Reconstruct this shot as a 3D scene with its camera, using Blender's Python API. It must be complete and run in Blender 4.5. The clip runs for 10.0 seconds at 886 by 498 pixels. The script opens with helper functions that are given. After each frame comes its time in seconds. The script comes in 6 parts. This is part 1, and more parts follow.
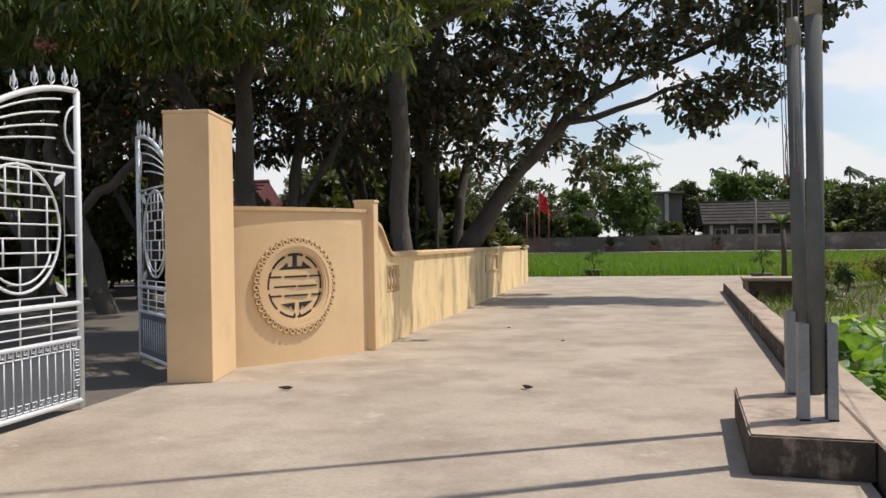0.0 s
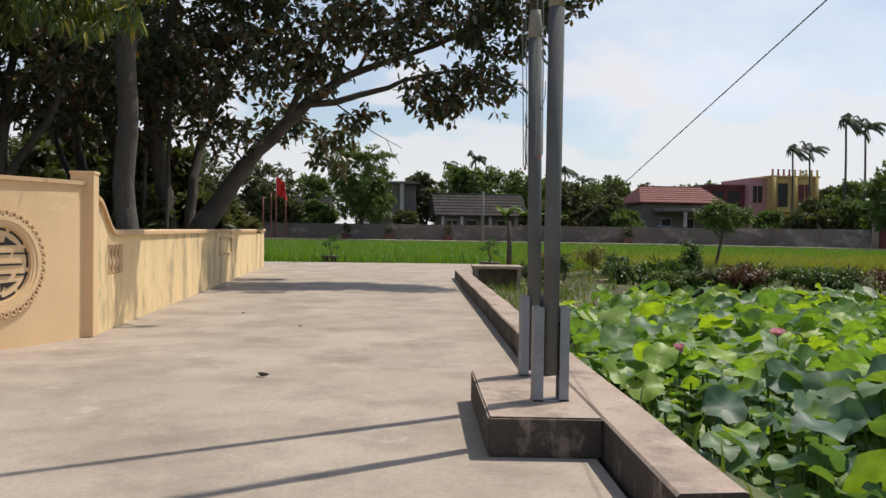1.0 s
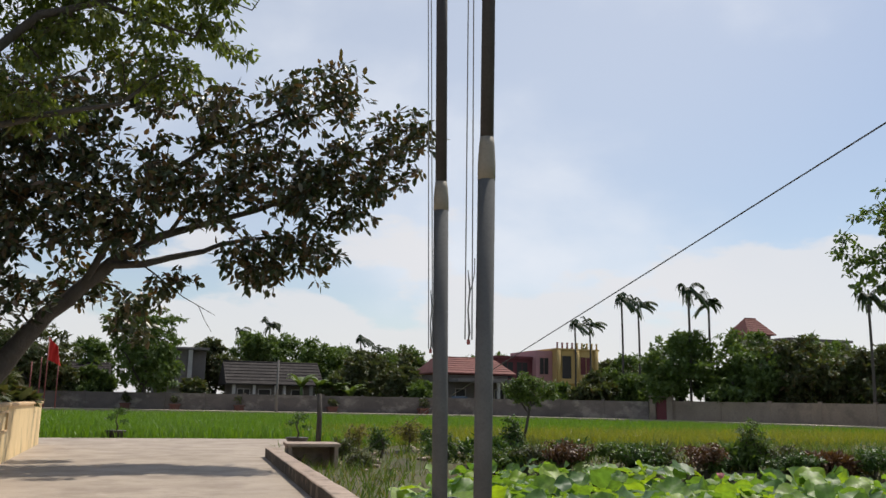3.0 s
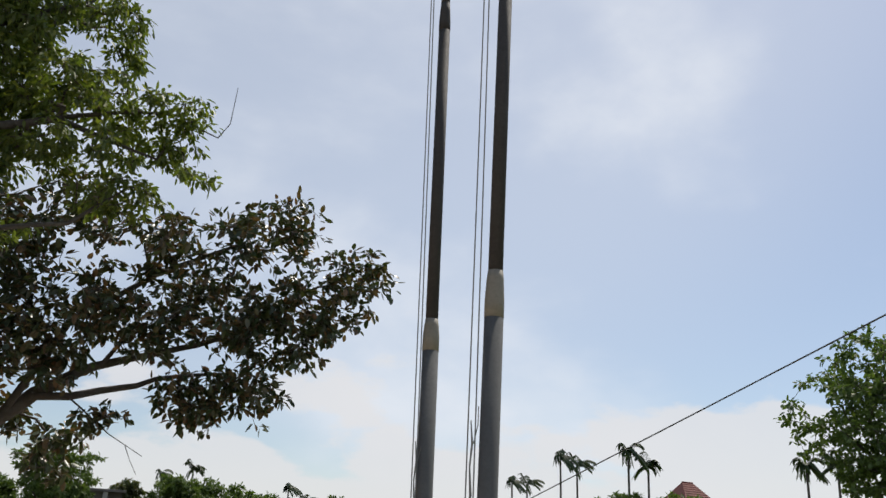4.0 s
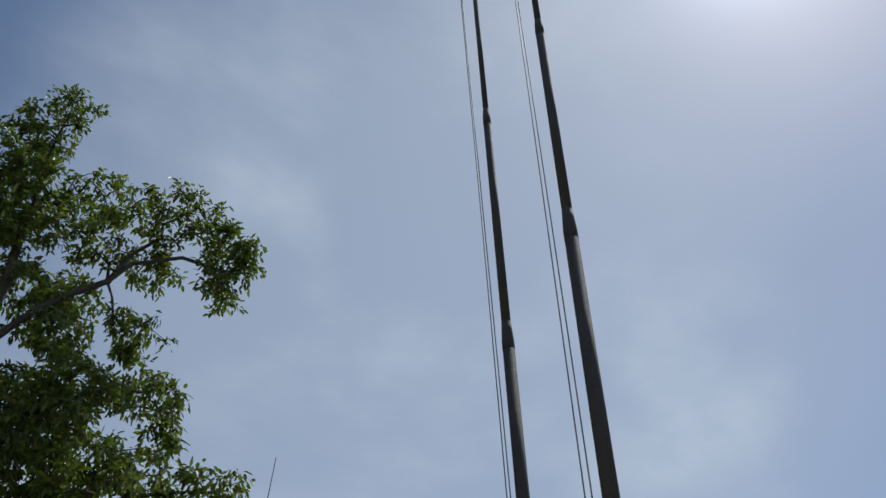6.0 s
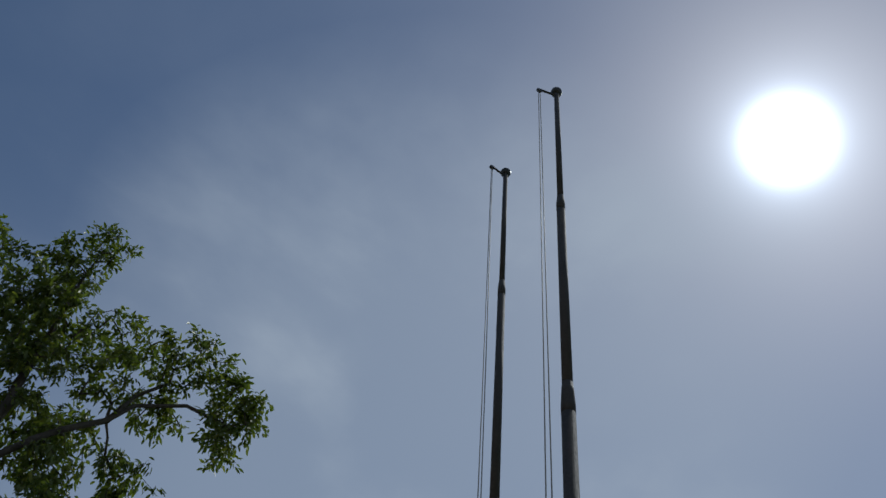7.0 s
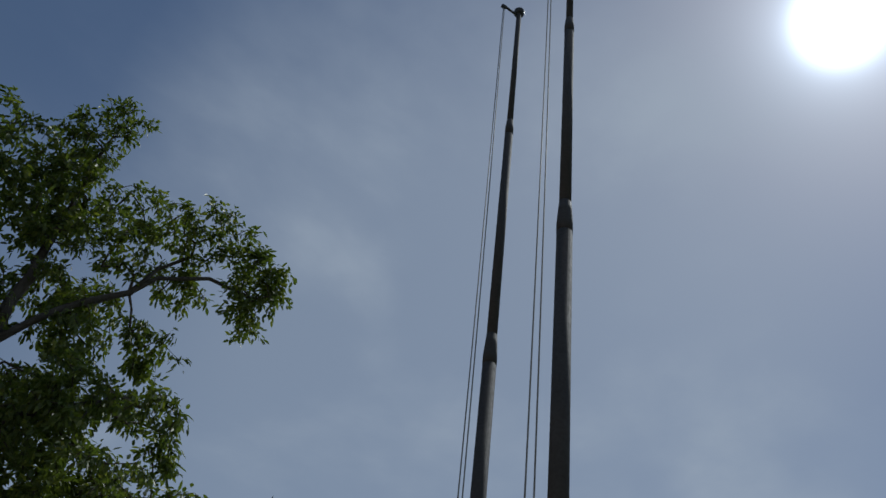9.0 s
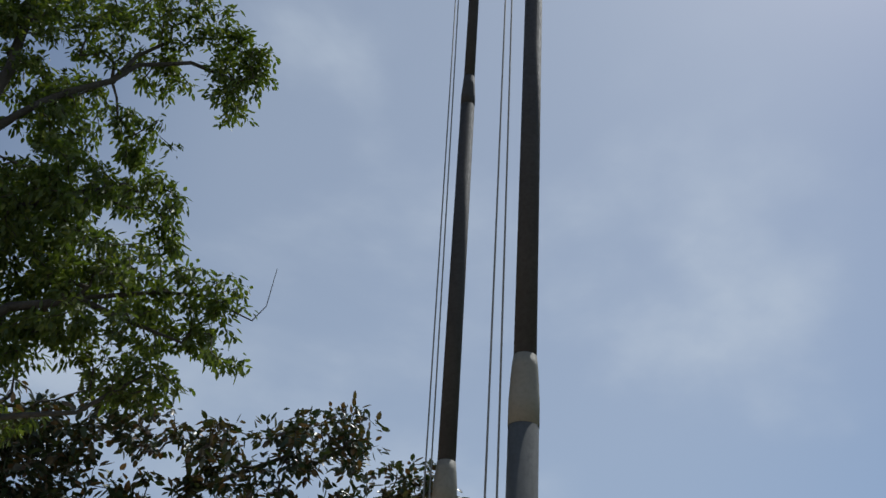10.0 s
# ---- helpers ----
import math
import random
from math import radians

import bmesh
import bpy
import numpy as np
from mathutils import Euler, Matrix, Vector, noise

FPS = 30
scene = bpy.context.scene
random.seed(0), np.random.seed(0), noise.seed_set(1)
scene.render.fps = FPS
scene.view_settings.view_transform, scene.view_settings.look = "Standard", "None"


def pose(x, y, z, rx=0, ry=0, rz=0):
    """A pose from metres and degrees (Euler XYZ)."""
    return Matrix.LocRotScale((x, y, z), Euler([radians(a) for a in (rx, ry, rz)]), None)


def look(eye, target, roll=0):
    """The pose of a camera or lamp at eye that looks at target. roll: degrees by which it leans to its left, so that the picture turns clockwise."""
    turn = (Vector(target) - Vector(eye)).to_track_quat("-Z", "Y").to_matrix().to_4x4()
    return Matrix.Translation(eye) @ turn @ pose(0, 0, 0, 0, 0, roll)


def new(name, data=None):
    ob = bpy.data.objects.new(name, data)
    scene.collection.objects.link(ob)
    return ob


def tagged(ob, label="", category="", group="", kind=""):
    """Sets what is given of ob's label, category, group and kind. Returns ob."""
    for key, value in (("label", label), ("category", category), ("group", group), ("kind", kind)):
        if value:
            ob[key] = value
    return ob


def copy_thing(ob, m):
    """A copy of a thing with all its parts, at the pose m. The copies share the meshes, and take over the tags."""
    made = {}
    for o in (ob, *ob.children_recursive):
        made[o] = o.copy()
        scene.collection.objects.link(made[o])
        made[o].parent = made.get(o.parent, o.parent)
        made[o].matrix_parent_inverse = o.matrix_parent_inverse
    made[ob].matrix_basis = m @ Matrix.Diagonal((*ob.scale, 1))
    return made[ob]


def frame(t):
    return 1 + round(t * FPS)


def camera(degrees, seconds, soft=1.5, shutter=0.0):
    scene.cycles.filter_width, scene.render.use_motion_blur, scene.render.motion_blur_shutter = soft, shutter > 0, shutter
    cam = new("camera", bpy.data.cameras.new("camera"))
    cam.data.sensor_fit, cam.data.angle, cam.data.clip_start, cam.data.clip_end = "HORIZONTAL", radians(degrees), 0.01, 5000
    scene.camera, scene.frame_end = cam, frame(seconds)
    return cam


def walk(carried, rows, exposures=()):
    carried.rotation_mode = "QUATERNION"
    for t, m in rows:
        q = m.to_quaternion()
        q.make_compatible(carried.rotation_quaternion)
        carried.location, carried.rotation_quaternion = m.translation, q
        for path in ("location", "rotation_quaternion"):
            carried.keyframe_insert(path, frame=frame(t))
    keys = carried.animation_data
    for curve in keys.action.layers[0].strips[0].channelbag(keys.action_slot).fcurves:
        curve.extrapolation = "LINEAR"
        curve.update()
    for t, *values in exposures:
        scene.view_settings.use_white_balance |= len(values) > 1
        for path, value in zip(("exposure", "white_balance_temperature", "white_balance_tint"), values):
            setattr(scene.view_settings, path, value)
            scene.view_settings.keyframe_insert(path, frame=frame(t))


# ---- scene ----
cam = camera(54.4, 10.0)
PATH = [
    (0, (-0.568, -2.064, 1.453), (-0.939, -0.098, 1.441), -0.9),
    (0.5, (-0.592, -1.973, 1.433), (-0.601, 0.026, 1.406), -0.0),
    (1, (-0.63, -1.754, 1.403), (-0.396, 0.232, 1.359), 0.8),
    (1.5, (-0.772, -1.583, 1.428), (-0.373, 0.377, 1.43), 1.7),
    (2, (-0.992, -1.38, 1.495), (-0.428, 0.536, 1.6), 1.4),
    (2.2, (-1.062, -1.262, 1.512), (-0.461, 0.64, 1.657), 1.2),
    (3.3, (-1.336, -0.622, 1.588), (-0.606, 1.187, 2.033), 1.3),
    (3.5, (-1.367, -0.461, 1.618), (-0.605, 1.316, 2.131), 1.6),
    (4, (-1.378, -0.125, 1.625), (-0.607, 1.59, 2.309), 3.2),
    (4.5, (-1.428, 0.174, 1.721), (-0.667, 1.825, 2.555), 3.3),
    (5, (-1.423, 0.41, 1.761), (-0.69, 1.986, 2.749), 1.3),
    (5.5, (-1.315, 0.589, 1.774), (-0.698, 2.066, 2.972), 0.3),
    (6, (-1.297, 0.739, 1.805), (-0.776, 2.08, 3.194), -0.7),
    (6.2, (-1.28, 0.75, 1.825), (-0.789, 2.033, 3.277), -1.0),
    (7.3, (-0.95, 1.001, 1.846), (-0.667, 2.021, 3.543), 12.7),
    (7.5, (-0.938, 1.054, 1.84), (-0.658, 2.062, 3.545), 13.0),
    (8, (-0.818, 1.159, 1.721), (-0.541, 2.192, 3.411), 12.2),
    (8.5, (-0.655, 1.226, 1.856), (-0.381, 2.362, 3.48), 12.5),
    (9, (-0.502, 1.36, 1.969), (-0.174, 2.638, 3.472), 10.3),
    (9.5, (-0.442, 1.382, 1.919), (-0.047, 2.795, 3.279), 6.6),
    (10, (-0.359, 1.393, 1.689), (0.13, 2.96, 2.831), 5.1),
]
walk(cam, [(t, look(eye, target, roll)) for t, eye, target, roll in PATH],
     exposures=[(0.0, 0.17, 6750, 11), (0.5, 0.13, 6700, 11), (1.0, 0.08, 6650, 11), (2.0, -0.08, 6600, 11), (3.5, 0.03, 6750, 11), (4.5, -0.15, 6600, 9), (5.5, -0.37, 6200, 8), (6.2, -0.70, 5900, 6), (7.5, -1.15, 5800, 5), (8.5, -1.17, 5800, 5), (9.0, -1.14, 5800, 5), (10.0, -0.63, 5950, 7)])

# ---- world, sun, exposure ----
SUN_DIR = Vector((0.449, 0.239, 0.861)).normalized()
GLOW_DIR = Vector((0.4355, 0.2540, 0.8637)).normalized()
world = bpy.data.worlds.new("sky")
scene.world = world
world.use_nodes = True
wn, wl = world.node_tree.nodes, world.node_tree.links
wn.clear()


def wnode(kind, operation=None, data_type=None, blend_type=None):
    n = wn.new(kind)
    if operation:
        n.operation = operation
    if data_type:
        n.data_type = data_type
    if blend_type:
        n.blend_type = blend_type
    return n


def wmath(op, a, b=None):
    n = wnode("ShaderNodeMath", operation=op)
    for i, v in enumerate((a, b)):
        if v is None:
            continue
        if isinstance(v, (int, float)):
            n.inputs[i].default_value = v
        else:
            wl.new(v, n.inputs[i])
    return n.outputs[0]


sky = wnode("ShaderNodeTexSky")
sky.sky_type, sky.sun_disc = "NISHITA", False
sky.sun_elevation = math.asin(SUN_DIR.z)
sky.sun_rotation = math.atan2(SUN_DIR.x, SUN_DIR.y)
sky.air_density, sky.dust_density, sky.ozone_density = 1.0, 0.7, 1.6
wco = wnode("ShaderNodeTexCoord")
wsep = wnode("ShaderNodeSeparateXYZ")
wl.new(wco.outputs["Generated"], wsep.inputs[0])
# clouds: a soft layer, thicker towards the horizon
wmap = wnode("ShaderNodeMapping")
wmap.inputs["Scale"].default_value = (1.0, 1.0, 1.7)
wl.new(wco.outputs["Generated"], wmap.inputs[0])
puff = wnode("ShaderNodeTexNoise")
puff.inputs["Scale"].default_value, puff.inputs["Detail"].default_value, puff.inputs["Roughness"].default_value = 2.1, 8.0, 0.5
puff.inputs["Distortion"].default_value = 0.15
wl.new(wmap.outputs[0], puff.inputs["Vector"])
low = wmath("SUBTRACT", 0.42, wsep.outputs["Z"])
low = wmath("MAXIMUM", low, 0.0)
cover = wmath("ADD", puff.outputs["Fac"], wmath("MULTIPLY", low, 0.18))
ramp = wnode("ShaderNodeMapRange")
ramp.interpolation_type = "SMOOTHSTEP"
ramp.inputs["From Min"].default_value, ramp.inputs["From Max"].default_value = 0.44, 0.74
wl.new(cover, ramp.inputs["Value"])
# the veil thins out towards the zenith and stays thicker over the lane
thin = wnode("ShaderNodeMapRange")
thin.interpolation_type = "SMOOTHSTEP"
for key, val in (("From Min", 0.50), ("From Max", 0.84), ("To Min", 1.0), ("To Max", 0.10)):
    thin.inputs[key].default_value = val
wl.new(wsep.outputs["Z"], thin.inputs["Value"])
vdot = wnode("ShaderNodeVectorMath", operation="DOT_PRODUCT")
wl.new(wco.outputs["Generated"], vdot.inputs[0])
vdot.inputs[1].default_value = (0.27, 0.74, 0.616)
lobe = wnode("ShaderNodeMapRange")
lobe.interpolation_type = "SMOOTHSTEP"
lobe.inputs["From Min"].default_value, lobe.inputs["From Max"].default_value = 0.80, 0.97
wl.new(vdot.outputs["Value"], lobe.inputs["Value"])
cloud = wmath("ADD", wmath("MULTIPLY", ramp.outputs[0], 0.68), wmath("ADD", 0.15, wmath("MULTIPLY", lobe.outputs[0], 0.32)))
cloud = wmath("MULTIPLY", cloud, wmath("MAXIMUM", thin.outputs[0], lobe.outputs[0]))
skymix = wnode("ShaderNodeMix", data_type="RGBA")
wl.new(cloud, skymix.inputs["Factor"])
wl.new(sky.outputs[0], skymix.inputs["A"])
skymix.inputs["B"].default_value = (7.1, 7.6, 8.4, 1)
# heaped clouds low over the horizon
cmap = wnode("ShaderNodeMapping")
cmap.inputs["Scale"].default_value = (1.0, 1.0, 2.2)
wl.new(wco.outputs["Generated"], cmap.inputs[0])
heap = wnode("ShaderNodeTexNoise")
heap.inputs["Scale"].default_value, heap.inputs["Detail"].default_value, heap.inputs["Roughness"].default_value = 5.2, 9.0, 0.50
wl.new(cmap.outputs[0], heap.inputs["Vector"])
band = wmath("SUBTRACT", 0.17, wsep.outputs["Z"])
hramp = wnode("ShaderNodeMapRange")
hramp.interpolation_type = "SMOOTHSTEP"
hramp.inputs["From Min"].default_value, hramp.inputs["From Max"].default_value = 0.50, 0.57
wl.new(wmath("ADD", heap.outputs["Fac"], wmath("MULTIPLY", band, 1.7)), hramp.inputs["Value"])
heapmix = wnode("ShaderNodeMix", data_type="RGBA")
wl.new(wmath("MULTIPLY", hramp.outputs[0], 0.75), heapmix.inputs["Factor"])
wl.new(skymix.outputs["Result"], heapmix.inputs["A"])
heapmix.inputs["B"].default_value = (6.9, 7.0, 7.3, 1)
# bright aureole of the hazy sun
wdot = wnode("ShaderNodeVectorMath", operation="DOT_PRODUCT")
wl.new(wco.outputs["Generated"], wdot.inputs[0])
wdot.inputs[1].default_value = GLOW_DIR
dotp = wmath("MAXIMUM", wdot.outputs["Value"], 0.0)
core = wmath("ADD", wmath("MULTIPLY", wmath("POWER", dotp, 2600.0), 140.0), wmath("MULTIPLY", wmath("POWER", dotp, 700.0), 10.0))
halo = wmath("MULTIPLY", wmath("POWER", dotp, 240.0), 4.0)
glow = wmath("ADD", core, halo)
wadd = wnode("ShaderNodeMix", data_type="RGBA", blend_type="ADD")
wadd.inputs["Factor"].default_value = 1.0
wl.new(heapmix.outputs["Result"], wadd.inputs["A"])
wcomb = wnode("ShaderNodeCombineColor")
for i, tint in enumerate((0.90, 0.98, 1.10)):
    wl.new(wmath("MULTIPLY", glow, tint), wcomb.inputs[i])
wl.new(wcomb.outputs[0], wadd.inputs["B"])
wbg = wnode("ShaderNodeBackground")
wbg.inputs["Strength"].default_value = 0.112
wl.new(wadd.outputs["Result"], wbg.inputs["Color"])
wout = wnode("ShaderNodeOutputWorld")
wl.new(wbg.outputs[0], wout.inputs[0])

sun_data = bpy.data.lights.new("sun", "SUN")
sun_data.energy, sun_data.angle, sun_data.color = 3.6, radians(0.6), (1.0, 0.95, 0.87)
sun = new("sun", sun_data)
sun.matrix_world = look(SUN_DIR * 60, (0, 0, 0))


# ---- materials ----
def surface(name, a, b, scale=2.0, fine=40.0, rough=0.8, bump=0.25, metal=0.0, stain=None, stain_scale=0.7, stain_lo=0.52, stain_hi=0.7,
            vary=0.0, streak=1.0, depth=0.02, scuff=None, grit=0.55):
    """Two colours mixed by a coarse and a fine noise, an optional stain with a shape of its own, and fine relief."""
    m = bpy.data.materials.new(name)
    m.use_nodes = True
    n, l = m.node_tree.nodes, m.node_tree.links
    p = n["Principled BSDF"]
    geo = n.new("ShaderNodeNewGeometry")
    mp = n.new("ShaderNodeMapping")
    mp.inputs["Scale"].default_value = (1, 1, 1 / streak)
    l.new(geo.outputs["Position"], mp.inputs[0])

    def nz(sc, detail=6.0, r=0.6):
        t = n.new("ShaderNodeTexNoise")
        t.inputs["Scale"].default_value, t.inputs["Detail"].default_value, t.inputs["Roughness"].default_value = sc, detail, r
        l.new(mp.outputs[0], t.inputs["Vector"])
        return t.outputs["Fac"]

    def mix(f, x, y):
        k = n.new("ShaderNodeMix")
        k.data_type = "RGBA"
        for s, v in (("Factor", f), ("A", x), ("B", y)):
            if isinstance(v, (int, float)):
                k.inputs[s].default_value = v
            elif isinstance(v, tuple):
                k.inputs[s].default_value = (*v, 1)
            else:
                l.new(v, k.inputs[s])
        return k.outputs["Result"]

    def rng(v, lo, hi, o0=0.0, o1=1.0):
        k = n.new("ShaderNodeMapRange")
        for s, x in (("From Min", lo), ("From Max", hi), ("To Min", o0), ("To Max", o1)):
            k.inputs[s].default_value = x
        l.new(v, k.inputs["Value"])
        return k.outputs[0]

    coarse, grain = nz(scale), nz(fine, 4.0)
    col = mix(rng(coarse, 0.3, 0.7), a, b)
    dark = tuple(c * 0.62 for c in a)
    col = mix(rng(grain, 0.45, 0.8, 0.0, grit), col, dark)
    if stain:
        col = mix(rng(nz(stain_scale, 8.0, 0.68), stain_lo, stain_hi, 0.0, 0.85), col, stain)
    if scuff:
        col = mix(rng(nz(1.7, 10.0, 0.72), 0.60, 0.70, 0.0, 0.7), col, scuff)
    if vary:
        oi = n.new("ShaderNodeObjectInfo")
        hs = n.new("ShaderNodeHueSaturation")
        l.new(rng(oi.outputs["Random"], 0, 1, 1 - vary, 1 + vary), hs.inputs["Value"])
        l.new(col, hs.inputs["Color"])
        col = hs.outputs[0]
    l.new(col, p.inputs["Base Color"])
    l.new(rng(grain, 0.3, 0.7, max(0.05, rough - 0.1), min(1.0, rough + 0.1)), p.inputs["Roughness"])
    p.inputs["Metallic"].default_value = metal
    if bump:
        bp = n.new("ShaderNodeBump")
        bp.inputs["Strength"].default_value, bp.inputs["Distance"].default_value = bump, depth
        l.new(grain, bp.inputs["Height"])
        l.new(bp.outputs[0], p.inputs["Normal"])
    return m


def foliage(name, a, b, thin=0.35, rough=0.45, per_object=False, c=None, late=0.8, through_tint=(1.5, 1.6, 0.6), spec=0.5):
    """Leaf skin: colour by random leaf, light shining through."""
    m = bpy.data.materials.new(name)
    m.use_nodes = True
    n, l = m.node_tree.nodes, m.node_tree.links
    p = n["Principled BSDF"]
    if per_object:
        src = n.new("ShaderNodeObjectInfo").outputs["Random"]
    else:
        src = n.new("ShaderNodeNewGeometry").outputs["Random Per Island"]
    cr = n.new("ShaderNodeValToRGB")
    cr.color_ramp.elements[0].color, cr.color_ramp.elements[1].color = (*a, 1), (*b, 1)
    if c:
        e = cr.color_ramp.elements.new(late)
        e.color = (*b, 1)
        cr.color_ramp.elements[2].color = (*c, 1)
    l.new(src, cr.inputs[0])
    geo = n.new("ShaderNodeNewGeometry")
    t = n.new("ShaderNodeTexNoise")
    t.inputs["Scale"].default_value, t.inputs["Detail"].default_value = 9.0, 5.0
    l.new(geo.outputs["Position"], t.inputs["Vector"])
    mr = n.new("ShaderNodeMapRange")
    mr.inputs["From Min"].default_value, mr.inputs["From Max"].default_value = 0.3, 0.7
    mr.inputs["To Min"].default_value, mr.inputs["To Max"].default_value = 0.72, 1.25
    l.new(t.outputs["Fac"], mr.inputs["Value"])
    hs = n.new("ShaderNodeHueSaturation")
    l.new(cr.outputs[0], hs.inputs["Color"])
    l.new(mr.outputs[0], hs.inputs["Value"])
    l.new(hs.outputs[0], p.inputs["Base Color"])
    p.inputs["Roughness"].default_value = rough
    p.inputs["Specular IOR Level"].default_value = spec
    tr = n.new("ShaderNodeBsdfTranslucent")
    tint = n.new("ShaderNodeMix")
    tint.data_type, tint.blend_type = "RGBA", "MULTIPLY"
    tint.inputs["Factor"].default_value = 1.0
    l.new(hs.outputs[0], tint.inputs["A"])
    tint.inputs["B"].default_value = (*through_tint, 1)
    l.new(tint.outputs["Result"], tr.inputs["Color"])
    mx = n.new("ShaderNodeMixShader")
    mx.inputs[0].default_value = thin
    l.new(p.outputs[0], mx.inputs[1])
    l.new(tr.outputs[0], mx.inputs[2])
    l.new(mx.outputs[0], n["Material Output"].inputs[0])
    return m


CONCRETE = surface("pale_concrete", (0.47, 0.39, 0.31), (0.36, 0.293, 0.226), 0.6, 26, 0.85, 0.35, stain=(0.21, 0.165, 0.125), stain_scale=0.9, stain_lo=0.45, stain_hi=0.72, scuff=(0.58, 0.50, 0.42))
# yard concrete coloured far darker than the lane to deepen the tree shade
YARD = surface("shade_dark_yard_concrete", (0.15, 0.13, 0.105), (0.10, 0.085, 0.07), 0.6, 30, 0.9, 0.3, stain=(0.13, 0.10, 0.07), stain_scale=0.8)
KERB = surface("kerb_concrete", (0.50, 0.385, 0.30), (0.34, 0.255, 0.195), 2.2, 40, 0.85, 0.4, stain=(0.15, 0.12, 0.095), stain_scale=2.6, stain_lo=0.50, stain_hi=0.68, scuff=(0.72, 0.64, 0.54))
# much darker concrete with paler patches, for upright kerb and plinth faces
DARKCONC = surface("dark_patchy_concrete", (0.078, 0.062, 0.048), (0.04, 0.033, 0.026), 2.5, 40, 0.92, 0.5, stain=(0.29, 0.23, 0.175), stain_scale=3.6, stain_lo=0.54, stain_hi=0.66, streak=1.5)
YELLOW = surface("yellow_limewash", (0.77, 0.54, 0.305), (0.67, 0.46, 0.255), 0.9, 50, 0.85, 0.06, grit=0.14, stain=(0.50, 0.35, 0.18), stain_scale=1.1, stain_lo=0.58, stain_hi=0.85)
# dark blotches stand for drip stains and for tree shade painted into the wall
WALLYEL = surface("weathered_shade_mottled_yellow_wall", (0.84, 0.64, 0.345), (0.70, 0.51, 0.26), 1.6, 45, 0.88, 0.2, grit=0.3, stain=(0.25, 0.20, 0.12), stain_scale=1.7, stain_lo=0.50, stain_hi=0.66, streak=2.6, scuff=(0.86, 0.72, 0.48))
BUFF = surface("buff_trim", (0.66, 0.45, 0.25), (0.56, 0.38, 0.21), 1.5, 45, 0.85, 0.15)
STEEL = surface("weathered_grey_steel", (0.14, 0.142, 0.138), (0.10, 0.102, 0.10), 3.0, 60, 0.85, 0.06, metal=0.0)
STEEL.node_tree.nodes["Principled BSDF"].inputs["Specular IOR Level"].default_value = 0.15
CHANNEL = surface("dull_channel_steel", (0.27, 0.285, 0.30), (0.20, 0.215, 0.23), 4.0, 60, 0.55, 0.08, metal=0.3)
# same pole steel coloured darker, so the upper sections read as backlit
BACKLITSTEEL = surface("backlit_dark_steel", (0.062, 0.056, 0.05), (0.042, 0.038, 0.035), 3.0, 60, 0.8, 0.06)
COLLARM = surface("pale_collar_paint", (0.29, 0.265, 0.205), (0.21, 0.19, 0.15), 5.0, 60, 0.7, 0.05)
BLACKM = surface("black_iron", (0.03, 0.03, 0.03), (0.05, 0.05, 0.05), 5, 60, 0.5, 0.05)
ROPE = surface("grey_rope", (0.24, 0.24, 0.23), (0.17, 0.17, 0.165), 8, 80, 0.6, 0.05)
WHITEIRON = surface("white_painted_iron", (0.72, 0.74, 0.76), (0.62, 0.64, 0.66), 4, 70, 0.45, 0.05)
DARKSHEET = surface("dark_grey_sheet", (0.10, 0.115, 0.13), (0.075, 0.085, 0.10), 2, 60, 0.5, 0.05)
BARK = surface("grey_bark", (0.105, 0.092, 0.078), (0.066, 0.057, 0.048), 2.2, 26, 0.92, 0.9, streak=2.0, depth=0.04)
FIGBARK = surface("fig_bark", (0.115, 0.10, 0.085), (0.07, 0.06, 0.052), 2.0, 22, 0.9, 0.8, depth=0.04)
TWIG = surface("twig_bark", (0.12, 0.10, 0.075), (0.08, 0.066, 0.05), 3, 40, 0.9, 0.3)
EARTH = surface("bank_earth", (0.115, 0.085, 0.052), (0.065, 0.07, 0.03), 0.7, 12, 0.95, 0.6, stain=(0.09, 0.12, 0.03), stain_scale=0.8, stain_lo=0.45, stain_hi=0.62, depth=0.05)
MUD = surface("pond_water", (0.02, 0.03, 0.016), (0.03, 0.035, 0.02), 1, 12, 0.15, 0.08)
PADDY = surface("paddy_floor", (0.085, 0.14, 0.025), (0.13, 0.17, 0.03), 0.12, 3.0, 0.95, 0.8, depth=0.2)
GREYWALL = surface("grey_block_wall", (0.17, 0.145, 0.13), (0.095, 0.082, 0.074), 0.35, 8, 0.95, 0.3, stain=(0.27, 0.24, 0.205), stain_scale=0.45, stain_lo=0.50, stain_hi=0.62, streak=0.6)
CREAMWALL = surface("cream_wall", (0.30, 0.245, 0.19), (0.22, 0.175, 0.135), 0.5, 8, 0.95, 0.2, stain=(0.13, 0.105, 0.085), stain_scale=0.6)
ROOFRED = surface("red_roof_tiles", (0.25, 0.085, 0.068), (0.18, 0.062, 0.05), 1.2, 9, 0.8, 0.5)
ROOFDARK = surface("old_brown_roof", (0.045, 0.037, 0.033), (0.03, 0.025, 0.023), 0.9, 9, 0.95, 0.5, stain=(0.085, 0.073, 0.065), stain_scale=0.7)
HOUSEYEL = surface("house_yellow", (0.60, 0.43, 0.17), (0.50, 0.36, 0.14), 0.6, 10, 0.9, 0.1)
HOUSEPINK = surface("house_pink", (0.50, 0.27, 0.27), (0.42, 0.23, 0.23), 0.6, 10, 0.9, 0.1)
HOUSEMAROON = surface("house_maroon", (0.16, 0.045, 0.05), (0.12, 0.035, 0.04), 0.6, 10, 0.9, 0.1)
